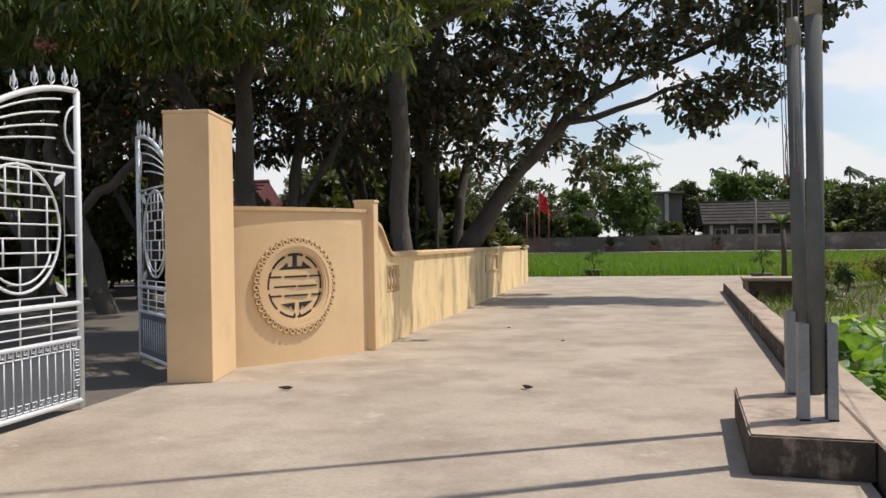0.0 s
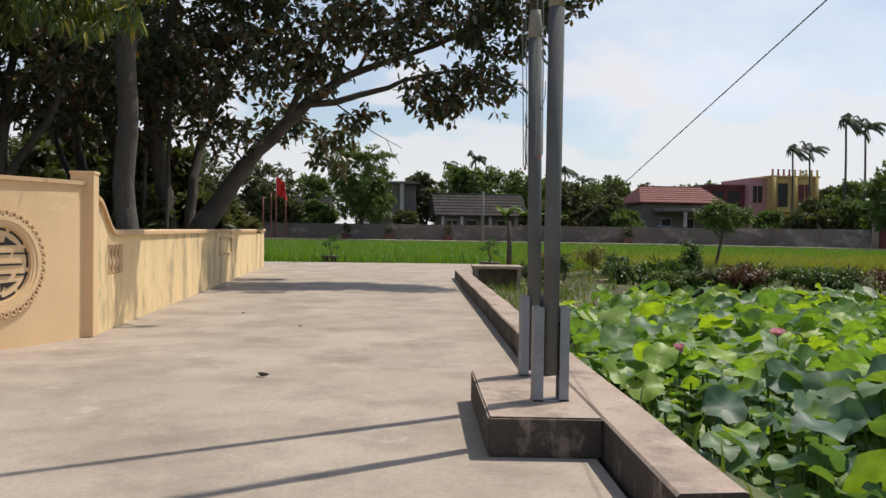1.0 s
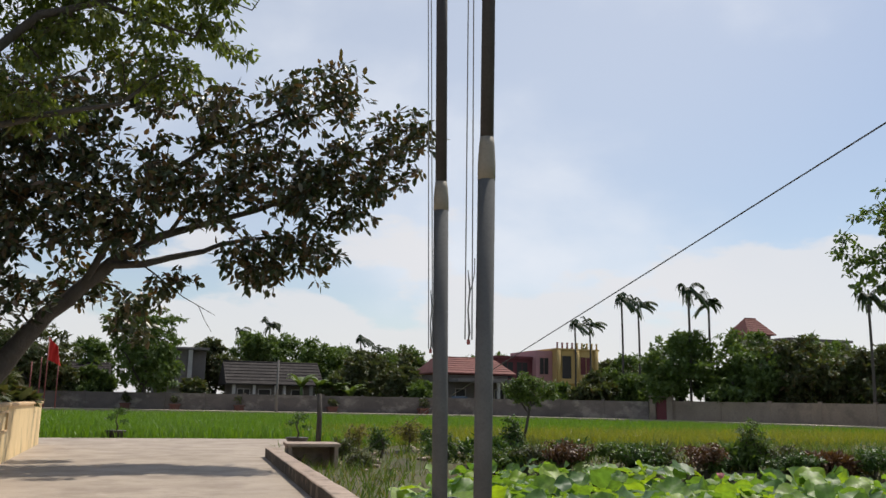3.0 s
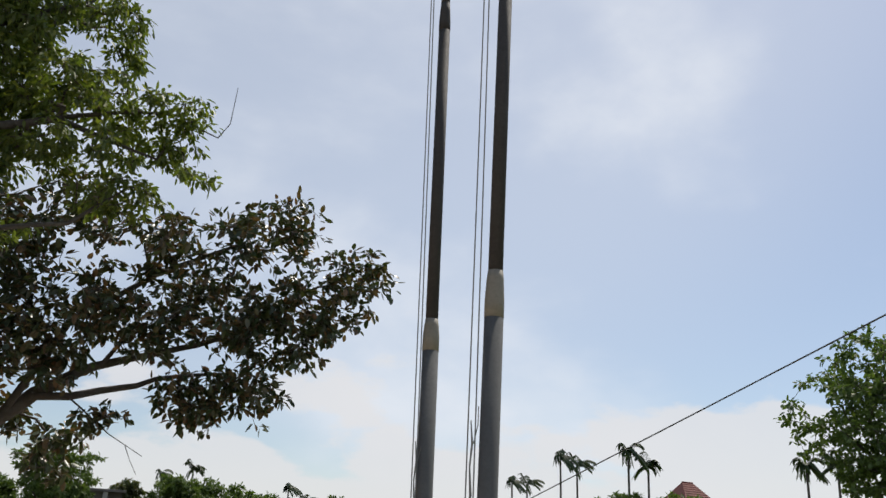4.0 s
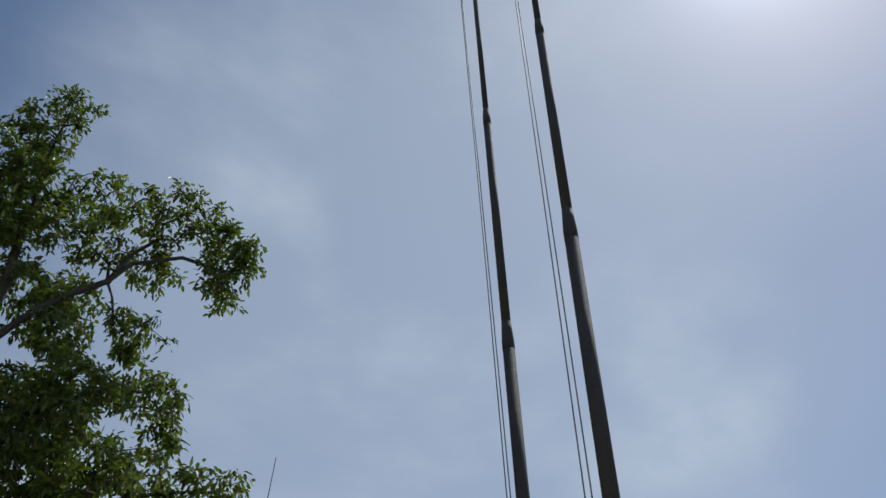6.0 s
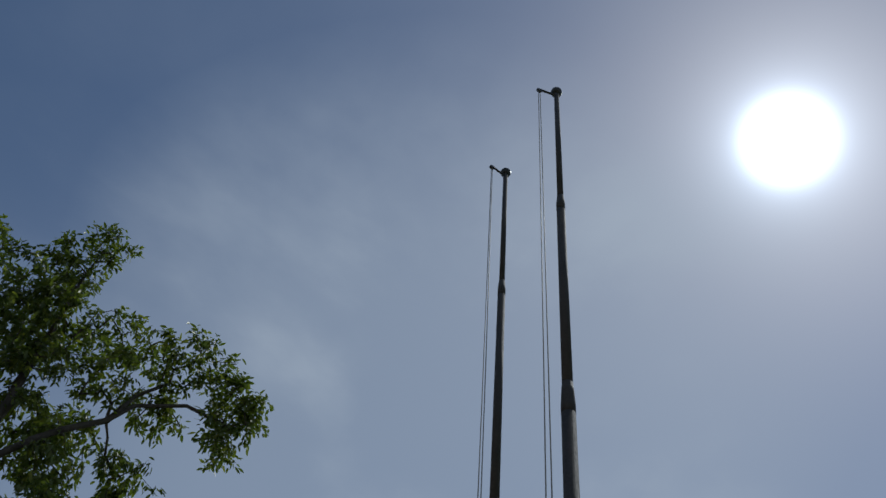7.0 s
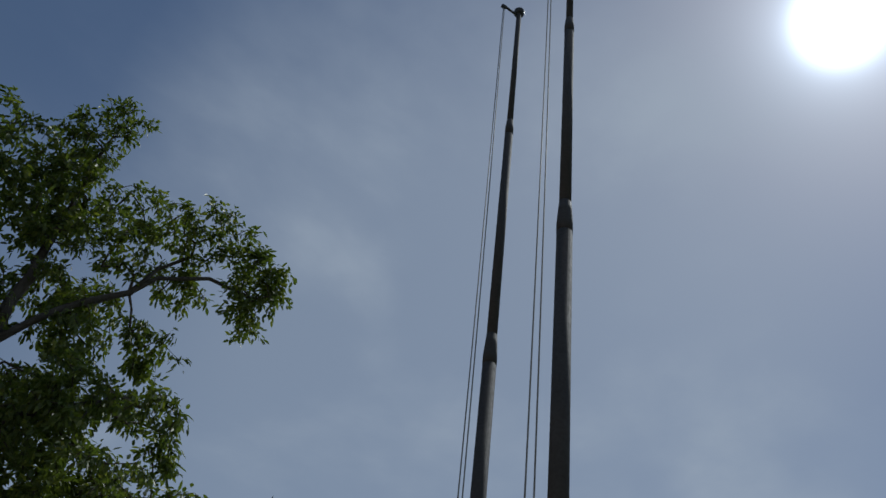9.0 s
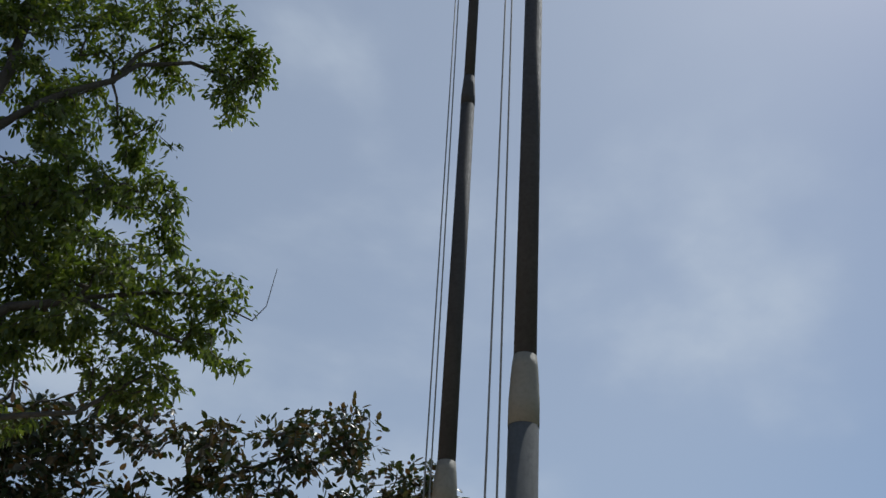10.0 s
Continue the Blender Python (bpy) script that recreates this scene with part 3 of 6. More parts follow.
# ---- flagpoles ----
def flagpole(at, joints, top, sway, label, rope_gap, arm_y):
    """joints: lower and upper height of each tapered joint."""
    x, y = at
    ob = holder("flagpole", pose(x, y, 0.2525), label, "flagpole", "steel flagpoles on the plinth")
    z0 = 0.2525
    (j1, k1), (j2, k2), (j3, k3) = joints
    def lean(z):
        return (sway[0] * (z - z0) / (top - z0), sway[1] * (z - z0) / (top - z0))
    def lathe(name, prof, mat, seg=20, lab=""):
        pts = [(*lean(z), z - z0) for _, z in prof]
        return tube(name, pts, [r * 0.93 for r, _ in prof], mat, ob, seg, label=lab)
    lathe("lower_tube", [(0.0585, 0.43), (0.0585, j1 + 0.005)], STEEL)
    lathe("lower_collar", [(0.0600, j1), (0.0600, j1 + 0.10), (0.053, k1 - 0.05), (0.047, k1)], COLLARM, lab="pale painted tapered joint")
    lathe("paint_chip", [(0.0540, k1 - 0.075), (0.0535, k1 - 0.06)], BLACKM, lab="dark scuffed ring on the joint")
    # sections above the lower collar carry their backlit darkness in the colour
    lathe("middle_tube", [(0.046, k1), (0.046, j2 + 0.01)], BACKLITSTEEL)
    lathe("middle_collar", [(0.0475, j2), (0.0475, j2 + 0.08), (0.042, k2 - 0.08), (0.037, k2)], BACKLITSTEEL, lab="dull tapered joint")
    lathe("upper_tube", [(0.0365, k2), (0.0365, j3 + 0.01)], BACKLITSTEEL)
    lathe("upper_collar", [(0.038, j3), (0.038, j3 + 0.10), (0.030, k3)], BACKLITSTEEL)
    lathe("top_tube", [(0.028, k3), (0.027, top)], BACKLITSTEEL)
    bm = bmesh.new()
    bmesh.ops.create_uvsphere(bm, u_segments=14, v_segments=10, radius=0.058)
    bmesh.ops.translate(bm, verts=bm.verts[:], vec=(*sway, top - z0 + 0.03))
    part("finial", bm, BLACKM, ob, "dark ball finial", smooth=True)
    # arm with a small pulley for the halyard
    ax, ay = -0.18, arm_y
    ax, ay = ax + sway[0], ay + sway[1]
    tube("arm", [(*sway, top - z0 - 0.05), (ax * 0.55 + sway[0] * 0.45, ay * 0.5 + sway[1] * 0.5, top - z0 - 0.04), (ax, ay, top - z0 - 0.02)], 0.013, BLACKM, ob, 8)
    tube("pulley", [(ax, ay - 0.012, top - z0 - 0.045), (ax, ay + 0.012, top - z0 - 0.045)], 0.03, BLACKM, ob, 12)
    bx, by = -0.10, 0.0
    bot = 1.92 - z0
    for k, s in enumerate((-0.5, 0.5)):
        pts = []
        for f in np.linspace(0, 1, 15):
            gap = rope_gap * s * (0.4 + 0.6 * f)
            bow = 0.006 * math.sin(math.pi * f)
            pts.append((ax * (1 - f) + bx * f + gap + bow, ay * (1 - f) + by * f, (top - z0 - 0.06) * (1 - f) + bot * f))
        tube("halyard", pts, 0.0042, ROPE, ob, 5)
    tube("halyard_knot", [(bx - 0.008, by, bot + 0.42), (bx + 0.005, by, bot + 0.30), (bx - 0.005, by, bot + 0.18), (bx + 0.006, by, bot + 0.04), (bx, by, bot)], [0.003, 0.006, 0.0045, 0.007, 0.005], ROPE, ob, 6)
    tube("halyard_tail", [(bx + 0.012, by, bot + 0.30), (bx + 0.035, by, bot + 0.40), (bx + 0.04, by + 0.01, bot + 0.5)], 0.003, ROPE, ob, 5)
    box("clip", (bx - 0.009, by - 0.008, bot - 0.03), (bx + 0.009, by + 0.008, bot + 0.0), REDPAINT, ob, 0.003, "small faded red clip")
    # two upright channels that hold the foot of the pole
    for s in (-1, 1):
        cx = s * 0.088
        bm = bmesh.new()
        prof = [(-0.033, -0.05), (0.033, -0.05), (0.033, -0.043), (-0.026, -0.043), (-0.026, 0.043), (0.033, 0.043), (0.033, 0.05), (-0.033, 0.05)]
        if s > 0:
            prof = [(-px, py) for px, py in prof][::-1]
        f = bm.faces.new([bm.verts.new((cx + px, py, 0.0)) for px, py in prof])
        r = bmesh.ops.extrude_face_region(bm, geom=[f])
        for v in r["geom"]:
            if isinstance(v, bmesh.types.BMVert):
                v.co.z = 0.64
        bmesh.ops.recalc_face_normals(bm, faces=bm.faces[:])
        part("channel_post", bm, CHANNEL, ob, "dull grey steel channel")
        for z in (0.22, 0.52):
            tube("bolt", [(cx - s * 0.045, 0, z), (cx + s * 0.025, 0, z)], 0.012, BLACKM, ob, 6)
    box("foot_strap", (-0.125, -0.05, 0.0), (0.125, 0.05, 0.012), CHANNEL, ob)
    return ob


flagpole((0.79, 3.975), ((2.915, 3.19), (5.50, 5.76), (7.78, 7.99)), 10.08, (0.015, -0.03), "tall tapered grey steel flagpole bolted between two channels", 0.045, 0.03)
flagpole((0.912, 4.985), ((2.94, 3.16), (5.45, 5.70), (8.0, 8.22)), 10.28, (-0.105, 0.12), "tall tapered grey steel flagpole with a chipped pale collar", 0.03, -0.03)

# ---- gate pillar, curved wall, long wall ----
PA = Matrix.Translation((-4.73, 6.56, 0)) @ Matrix.Rotation(radians(9), 4, "Z")
pillar = holder("gate_pillar", PA, "tall square yellow limewashed gate pillar", "pillar")
box("shaft", (-0.5, 0, 0), (0, 0.93, 2.90), YELLOW, pillar, 0.012)
box("cap", (-0.508, -0.008, 2.897), (0.008, 0.938, 2.935), YELLOW, pillar, 0.008)
for z in (0.45, 1.35, 2.05):
    box("hinge", (-0.56, 0.50, z), (-0.495, 0.55, z + 0.12), WHITEIRON, pillar, 0.006)
PB = Matrix.Translation((-5.05, 2.72, 0)) @ Matrix.Rotation(radians(4), 4, "Z")
pillar2 = holder("gate_pillar", PB, "square yellow gate pillar beside the closed leaf", "pillar")
box("shaft", (-0.5, 0, 0), (0, 0.66, 2.90), YELLOW, pillar2, 0.012)
box("cap", (-0.508, -0.008, 2.897), (0.008, 0.668, 2.935), YELLOW, pillar2, 0.008)

# circle through three plan points
A, B, C = Vector((-4.99, 7.62)), Vector((-4.34, 8.38)), Vector((-3.80, 9.46))
d = 2 * (A.x * (B.y - C.y) + B.x * (C.y - A.y) + C.x * (A.y - B.y))
ux = ((A.length_squared) * (B.y - C.y) + (B.length_squared) * (C.y - A.y) + (C.length_squared) * (A.y - B.y)) / d
uy = ((A.length_squared) * (C.x - B.x) + (B.length_squared) * (A.x - C.x) + (C.length_squared) * (B.x - A.x)) / d
CC = Vector((ux, uy))
RR = (A - CC).length
a0, a1 = math.atan2(A.y - uy, A.x - ux), math.atan2(C.y - uy, C.x - ux)
arc_len = RR * abs(a1 - a0)


def arc(s, out=0.0):
    """Plan point at s metres along the curved wall's face, moved out of it by out."""
    a = a0 + (a1 - a0) * s / arc_len
    return Vector((ux + (RR + out) * math.cos(a), uy + (RR + out) * math.sin(a)))


curved = holder("curved_wall", pose(0, 0, 0), "curved yellow limewashed wall with a round emblem, its openings dark inlays", "wall")
EMB_S, EMB_Z, EMB_R, HOLE_R = arc_len * 0.40, 0.955, 0.60, 0.43


def arc_slab(name, s0, s1, z0, z1, out0, out1, mat, parent, n=24):
    v, f = [], []
    for i in range(n + 1):
        s = s0 + (s1 - s0) * i / n
        for o, z in ((out1, z0), (out1, z1), (out0, z1), (out0, z0)):
            p = arc(s, o)
            v.append((p.x, p.y, z))
    for i in range(n):
        for k in range(4):
            f.append((i * 4 + k, (i + 1) * 4 + k, (i + 1) * 4 + (k + 1) % 4, i * 4 + (k + 1) % 4))
    f += [(3, 2, 1, 0), tuple(n * 4 + k for k in range(4))]
    return link_mesh(name, v, f, mat, parent)


def holed_face():
    """Wall skin with a round opening through it: rings from the hole out to the wall's border."""
    v, f = [], []
    n = 64
    def border(a):
        c, s = math.cos(a), math.sin(a)
        ks = [((arc_len - EMB_S) / c) if c > 1e-6 else (EMB_S / -c if c < -1e-6 else 1e9), ((1.90 - EMB_Z) / s) if s > 1e-6 else (EMB_Z / -s if s < -1e-6 else 1e9)]
        return min(ks)
    angs = sorted([2 * math.pi * k / n for k in range(n)] + [math.atan2(zz, ss) % (2 * math.pi) for ss in (arc_len - EMB_S, -EMB_S) for zz in (1.90 - EMB_Z, -EMB_Z)])
    m = len(angs)
    for out in (0.0, -0.16):
        for q in (0.0, 0.25, 0.5, 0.75, 1.0):
            for a in angs:
                r = HOLE_R + (border(a) - HOLE_R) * q
                p = arc(EMB_S + r * math.cos(a), out)
                v.append((p.x, p.y, EMB_Z + r * math.sin(a)))
    for L in range(2):
        for q in range(4):
            for k in range(m):
                b = (L * 5 + q) * m
                quad = (b + k, b + (k + 1) % m, b + m + (k + 1) % m, b + m + k)
                f.append(quad if L else quad[::-1])
    for q in (0, 4):
        for k in range(m):
            f.append((q * m + k, q * m + (k + 1) % m, (5 + q) * m + (k + 1) % m, (5 + q) * m + k))
    return link_mesh("body", v, f, YELLOW, curved)


holed_face()
arc_slab("coping", -0.0, arc_len, 1.897, 1.945, -0.19, 0.035, BUFF, curved)


def emb(s, z, out=0.0):
    p = arc(EMB_S + s, out)
    return (p.x, p.y, EMB_Z + z)


def emb_bar(name, s0, s1, z0, z1, out0, out1, mat, n=4):
    v, f = [], []
    for i in range(n + 1):
        s = s0 + (s1 - s0) * i / n
        for o, z in ((out1, z0), (out1, z1), (out0, z1), (out0, z0)):
            v.append(emb(s, z, o))
    for i in range(n):
        for k in range(4):
            f.append((i * 4 + k, (i + 1) * 4 + k, (i + 1) * 4 + (k + 1) % 4, i * 4 + (k + 1) % 4))
    f += [(3, 2, 1, 0), tuple(n * 4 + k for k in range(4))]
    return link_mesh(name, v, f, mat, curved)


def emb_ring(name, r0, r1, o0, o1, mat, a_from=0.0, a_to=2 * math.pi, n=48):
    v, f = [], []
    for i in range(n + 1):
        a = a_from + (a_to - a_from) * i / n
        for r, o in ((r0, o1), (r1, o1), (r1, o0), (r0, o0)):
            v.append(emb(r * math.cos(a), r * math.sin(a), o))
    for i in range(n):
        for k in range(4):
            f.append((i * 4 + k, (i + 1) * 4 + k, (i + 1) * 4 + (k + 1) % 4, i * 4 + (k + 1) % 4))
    if a_to - a_from < 6.28:
        f += [(3, 2, 1, 0), tuple(n * 4 + k for k in range(4))]
    return link_mesh(name, v, f, mat, curved)


def emb_solid(name, outline, o0, o1, mat):
    """A flat piece of the emblem over an outline of (s, z) points."""
    n = len(outline)
    v = [emb(a, b, o1) for a, b in outline] + [emb(a, b, o0) for a, b in outline]
    f = [tuple(range(n)), tuple(range(2 * n - 1, n - 1, -1))] + [(k, n + k, n + (k + 1) % n, (k + 1) % n) for k in range(n)]
    return link_mesh(name, v, f, mat, curved)


# moulded border, scalloped rim, recessed plate; black inlays painted in for the shaded slits
for r0, r1, h in ((0.425, 0.455, 0.012), (0.452, 0.50, 0.022), (0.497, 0.545, 0.034)):
    emb_ring("moulding", r0, r1, -0.05, h, YELLOW)
for k in range(40):
    a = 2 * math.pi * k / 40
    pts = [emb(0.577 * math.cos(a) + 0.032 * math.cos(b), 0.577 * math.sin(a) + 0.032 * math.sin(b), 0.018) for b in np.linspace(0, 2 * math.pi, 9)[:-1]]
    tube("scallop", pts, 0.018, BUFF, curved, 5, True)
plate = emb_solid("plate", [(0.432 * math.cos(a), 0.432 * math.sin(a)) for a in np.linspace(0, 2 * math.pi, 49)[:-1]], -0.10, -0.022, YELLOW)
U = 0.425 / 151
# inlays stand just proud of the plate, dark in place of cut openings
SL0, SL1 = -0.09, -0.0195
for k in range(9):
    a = math.radians(90 - 17 + k * 40)
    emb_ring("slit", 0.382, 0.410, SL0, SL1, DARKFILL, a, a + math.radians(33), 8)
for z, runs in ((41, ((-137, -73), (-60, 65), (78, 146))), (-3, ((-111, 2), (14, 116))), (-44, ((-135, -75), (-58, 65), (90, 142)))):
    for a, b in runs:
        emb_solid("slit", [(a * U, z * U - 0.011), (b * U, z * U - 0.011), (b * U, z * U + 0.011), (a * U, z * U + 0.011)], SL0, SL1, DARKFILL)
for outline in (((-88, 72), (92, 75), (40, 108), (36, 86), (8, 86), (8, 142), (-14, 142), (-14, 86), (-40, 86), (-44, 104)),
                ((-78, -80), (-6, -76), (-10, -112), (-26, -88), (-40, -98)), ((20, -76), (92, -72), (46, -98), (32, -88), (22, -112)), ((-20, -142), (-6, -120), (-2, -142)), ((12, -142), (20, -120), (30, -142))):
    emb_solid("slit", [(a * U, b * U) for a, b in outline], SL0, SL1, DARKFILL)

WALL0, WALL1 = Vector((-3.74, 9.56)), Vector((-3.40, 29.8))
wdir = (WALL1 - WALL0).normalized()
WM = Matrix(((wdir.y, wdir.x, 0, WALL0.x), (-wdir.x, wdir.y, 0, WALL0.y), (0, 0, 1, 0), (0, 0, 0, 1)))
WLEN = (WALL1 - WALL0).length
# wall frame: local y runs along it, local +x faces the lane
post = holder("wall_post", WM, "square yellow end post of the garden wall", "post")
box("shaft", (-0.24, -0.14, 0), (0.045, 0.08, 2.04), YELLOW, post, 0.012)
box("cap", (-0.252, -0.152, 2.036), (0.057, 0.092, 2.075), YELLOW, post, 0.008)

long_wall = holder("garden_wall", WM, "long weathered yellow garden wall with dark streaks, painted-in tree shade and a coping", "wall")
WIN = [(1.02, 0.36, 0.74, 1.14), (11.1, 1.05, 0.74, 1.12)]
edges = [0.08]
for k, (c, h, z0, z1) in enumerate(WIN):
    for a, b, lo, hi in ((edges[-1], c - h, 0, 1.27), (c - h, c + h, 0, z0), (c - h, c + h, z1, 1.27)):
        box("wall_panel", (-0.22, a, lo), (0, b, hi), WALLYEL, long_wall)
    edges.append(c + h)
    if k:
        # blind recessed panel with a raised border
        box("recess_back", (-0.2, c - h, z0), (-0.03, c + h, z1), WALLYEL, long_wall)
        for a, b, lo, hi in ((c - h, c + h, z1, z1 + 0.05), (c - h, c + h, z0 - 0.05, z0), (c - h - 0.05, c - h, z0 - 0.05, z1 + 0.05), (c + h, c + h + 0.05, z0 - 0.05, z1 + 0.05)):
            box("recess_border", (-0.01, a, lo), (0.018, b, hi), BUFF, long_wall, 0.004)
    else:
        # small opening with turned balusters
        for i in range(4):
            y = c - h + (i + 0.5) * 2 * h / 4
            zz = np.linspace(z0, z1, 13)
            rr = [0.05, 0.05, 0.032, 0.045, 0.055, 0.058, 0.05, 0.038, 0.03, 0.028, 0.04, 0.05, 0.05]
            tube("baluster", [(-0.03, y, z) for z in zz], [q * 0.85 for q in rr], BUFF, long_wall, 10)
box("wall_panel", (-0.22, edges[-1], 0), (0, WLEN, 1.27), WALLYEL, long_wall)
# S-shaped rise beside the post
bm = bmesh.new()
top = [(0.08, 1.72)] + [(0.08 + 0.95 * f, 1.27 + 0.45 * (0.5 + 0.5 * math.cos(math.pi * f)) ** 1.25) for f in np.linspace(0.06, 1, 14)]
lowr = [(1.03, 1.272), (0.08, 1.272)]
f = bm.faces.new([bm.verts.new((0.0, y, z)) for y, z in top + [(0.08, 1.271)]])
r = bmesh.ops.extrude_face_region(bm, geom=[f])
for v in r["geom"]:
    if isinstance(v, bmesh.types.BMVert):
        v.co.x = -0.22
bmesh.ops.recalc_face_normals(bm, faces=bm.faces[:])
part("swept_shoulder", bm, WALLYEL, long_wall)
cp = [(y, z) for y, z in top] + [(WLEN + 0.03, 1.27)]
v, f = [], []
for y, z in cp:
    v += [(0.05, y, z), (0.05, y, z + 0.05), (0.02, y, z + 0.075), (-0.25, y, z + 0.075), (-0.27, y, z + 0.05), (-0.27, y, z)]
for i in range(len(cp) - 1):
    for k in range(6):
        f.append((i * 6 + k, i * 6 + (k + 1) % 6, (i + 1) * 6 + (k + 1) % 6, (i + 1) * 6 + k))
f += [tuple(range(6)), tuple(range((len(cp) - 1) * 6, len(cp) * 6))[::-1]]
link_mesh("coping", v, f, BUFF, long_wall, "weathered buff coping")

# ---- iron gate leaves ----
def gate_leaf(m, label, mirror):
    g = holder("gate_leaf", m, label, "gate", "double gate leaves")
    W = 1.62
    t = lambda n, pts, r, mat=WHITEIRON, seg=6, closed=False: tube(n, [(u, 0, z) for u, z in pts], r, mat, g, seg, closed)
    t("stile", [(0, 0.06), (0, 2.28)], 0.026, seg=8)
    t("stile", [(W, 0.0), (W, 2.86)], 0.03, seg=8)
    toparc = [(W * f, 2.28 + 0.58 * math.sin(f * math.pi / 2) ** 0.9) for f in np.linspace(0, 1, 20)]
    t("top_rail", toparc, 0.026, seg=8)
    for z, r in ((0.06, 0.026), (0.62, 0.022), (0.94, 0.026), (2.16, 0.012)):
        t("rail", [(0, z), (W, z)], r)
    for z in (0.70, 0.78, 0.86):
        t("thin_rail", [(0, z), (W, z)], 0.008)
    for u in (0.4, 0.8, 1.2):
        t("short_bar", [(u, 0.62), (u, 0.94)], 0.008)
    box("kick_sheet", (0.02, -0.004, 0.08), (W - 0.02, 0.004, 0.60), DARKSHEET, g, 0.0, "dark grey sheet")
    for i in range(13):
        u = 0.16 + i * (W - 0.32) / 12
        t("panel_bar", [(u, 0.16), (u, 0.53)], 0.009)
    # key-pattern borders of the lower panel
    def key(u0, z0, w, h, vert=False):
        p = [(0, 0), (w, 0), (w, h), (w * 0.3, h), (w * 0.3, h * 0.4), (w * 0.68, h * 0.4), (w * 0.68, h * 0.7)]
        if vert:
            p = [(b, a) for a, b in p]
        tube("key_scroll", [(u0 + a, -0.008, z0 + b) for a, b in p], 0.0075, WHITEIRON, g, 4)
    for i in range(16):
        u = 0.06 + i * (W - 0.12) / 16
        key(u, 0.535, 0.075, 0.07)
        key(u, 0.095, 0.075, 0.06)
    for i in range(4):
        key(W - 0.125, 0.175 + i * 0.09, 0.075, 0.08, True)
        key(0.05, 0.175 + i * 0.09, 0.075, 0.08, True)
    # square field with a circle and a lattice
    cu, cz, r = W * 0.5, 1.60, 0.53
    t("field_frame", [(cu - 0.6, 1.02), (cu + 0.6, 1.02), (cu + 0.6, 2.10), (cu - 0.6, 2.10)], 0.011, closed=True)
    t("circle", [(cu + r * math.cos(a), cz + r * math.sin(a)) for a in np.linspace(0, 2 * math.pi, 49)[:-1]], 0.013, closed=True)
    for z in (-0.32, -0.20, -0.08, 0.04, 0.16, 0.28, 0.38):
        h = math.sqrt(r * r - z * z)
        t("lattice_rail", [(cu - h, cz + z), (cu + h, cz + z)], 0.009)
    for k, (u, za, zb) in enumerate([(0, -0.53, -0.32), (-0.2, -0.32, -0.08), (0.2, -0.32, -0.08), (0, -0.08, 0.16), (-0.36, -0.2, 0.28), (0.36, -0.2, 0.28), (0.16, 0.16, 0.5), (-0.16, 0.16, 0.5), (0, 0.28, 0.53)]):
        t("lattice_bar", [(cu + u, cz + za), (cu + u, cz + zb)], 0.009)
    t("smile_arc", [(cu + 0.42 * math.cos(a), cz - 0.10 + 0.36 * math.sin(a)) for a in np.linspace(math.pi * 1.1, math.pi * 1.9, 14)], 0.010)
    for su in (-1, 1):
        for z in (1.02, 2.10):
            zz = z + (0.12 if z < 1.5 else -0.12)
            tube("corner_leaf", [(cu + su * 0.6, 0, z), (cu + su * 0.52, 0, zz * 0.6 + z * 0.4), (cu + su * 0.47, 0, zz)], [0.02, 0.028, 0.006], WHITEIRON, g, 5)
        for z in (1.2, 1.55, 1.9):
            t("tie_bar", [(cu + su * 0.6, z), (W if su > 0 else 0, z)], 0.008)
    for u in (0.35, 0.8, 1.25):
        t("tie_bar", [(u, 2.10), (u, 2.16)], 0.008)
        t("tie_bar", [(u, 0.94), (u, 1.02)], 0.008)
    # fan of arcs under the curved top
    for k in range(4):
        q = 0.86 - k * 0.17
        t("fan_arc", [(W * f, 2.16 + (0.12 + 0.58 * math.sin(f * math.pi / 2) ** 0.9) * q) for f in np.linspace(0.05 + 0.05 * k, 0.86 - 0.02 * k, 14)], 0.010)
    t("half_ring", [(W - 0.18 * math.sin(a), 2.50 - 0.22 * math.cos(a)) for a in np.linspace(0, math.pi, 12)], 0.010)
    for f in (0.12, 0.3, 0.48, 0.64, 0.78, 0.9, 0.985):
        u, z = W * f, 2.28 + 0.58 * math.sin(f * math.pi / 2) ** 0.9
        tube("spear", [(u, 0, z), (u, 0, z + 0.07), (u, 0, z + 0.12), (u, 0, z + 0.2)], [0.008, 0.008, 0.02, 0.002], WHITEIRON, g, 6)
        for s in (-1, 1):
            tube("spear_curl", [(u, 0, z + 0.03), (u + s * 0.045, 0, z + 0.07), (u + s * 0.035, 0, z + 0.14)], 0.006, WHITEIRON, g, 4)
    return g


gate_leaf(Matrix.Translation((-5.27, 3.40, 0.03)) @ Matrix.Rotation(radians(90), 4, "Z"), "closed white painted iron gate leaf with round lattice", 1)
gate_leaf(Matrix.Translation((-5.40, 7.0, 0.03)) @ Matrix.Rotation(radians(133), 4, "Z"), "white iron gate leaf swung open into the shade", -1)

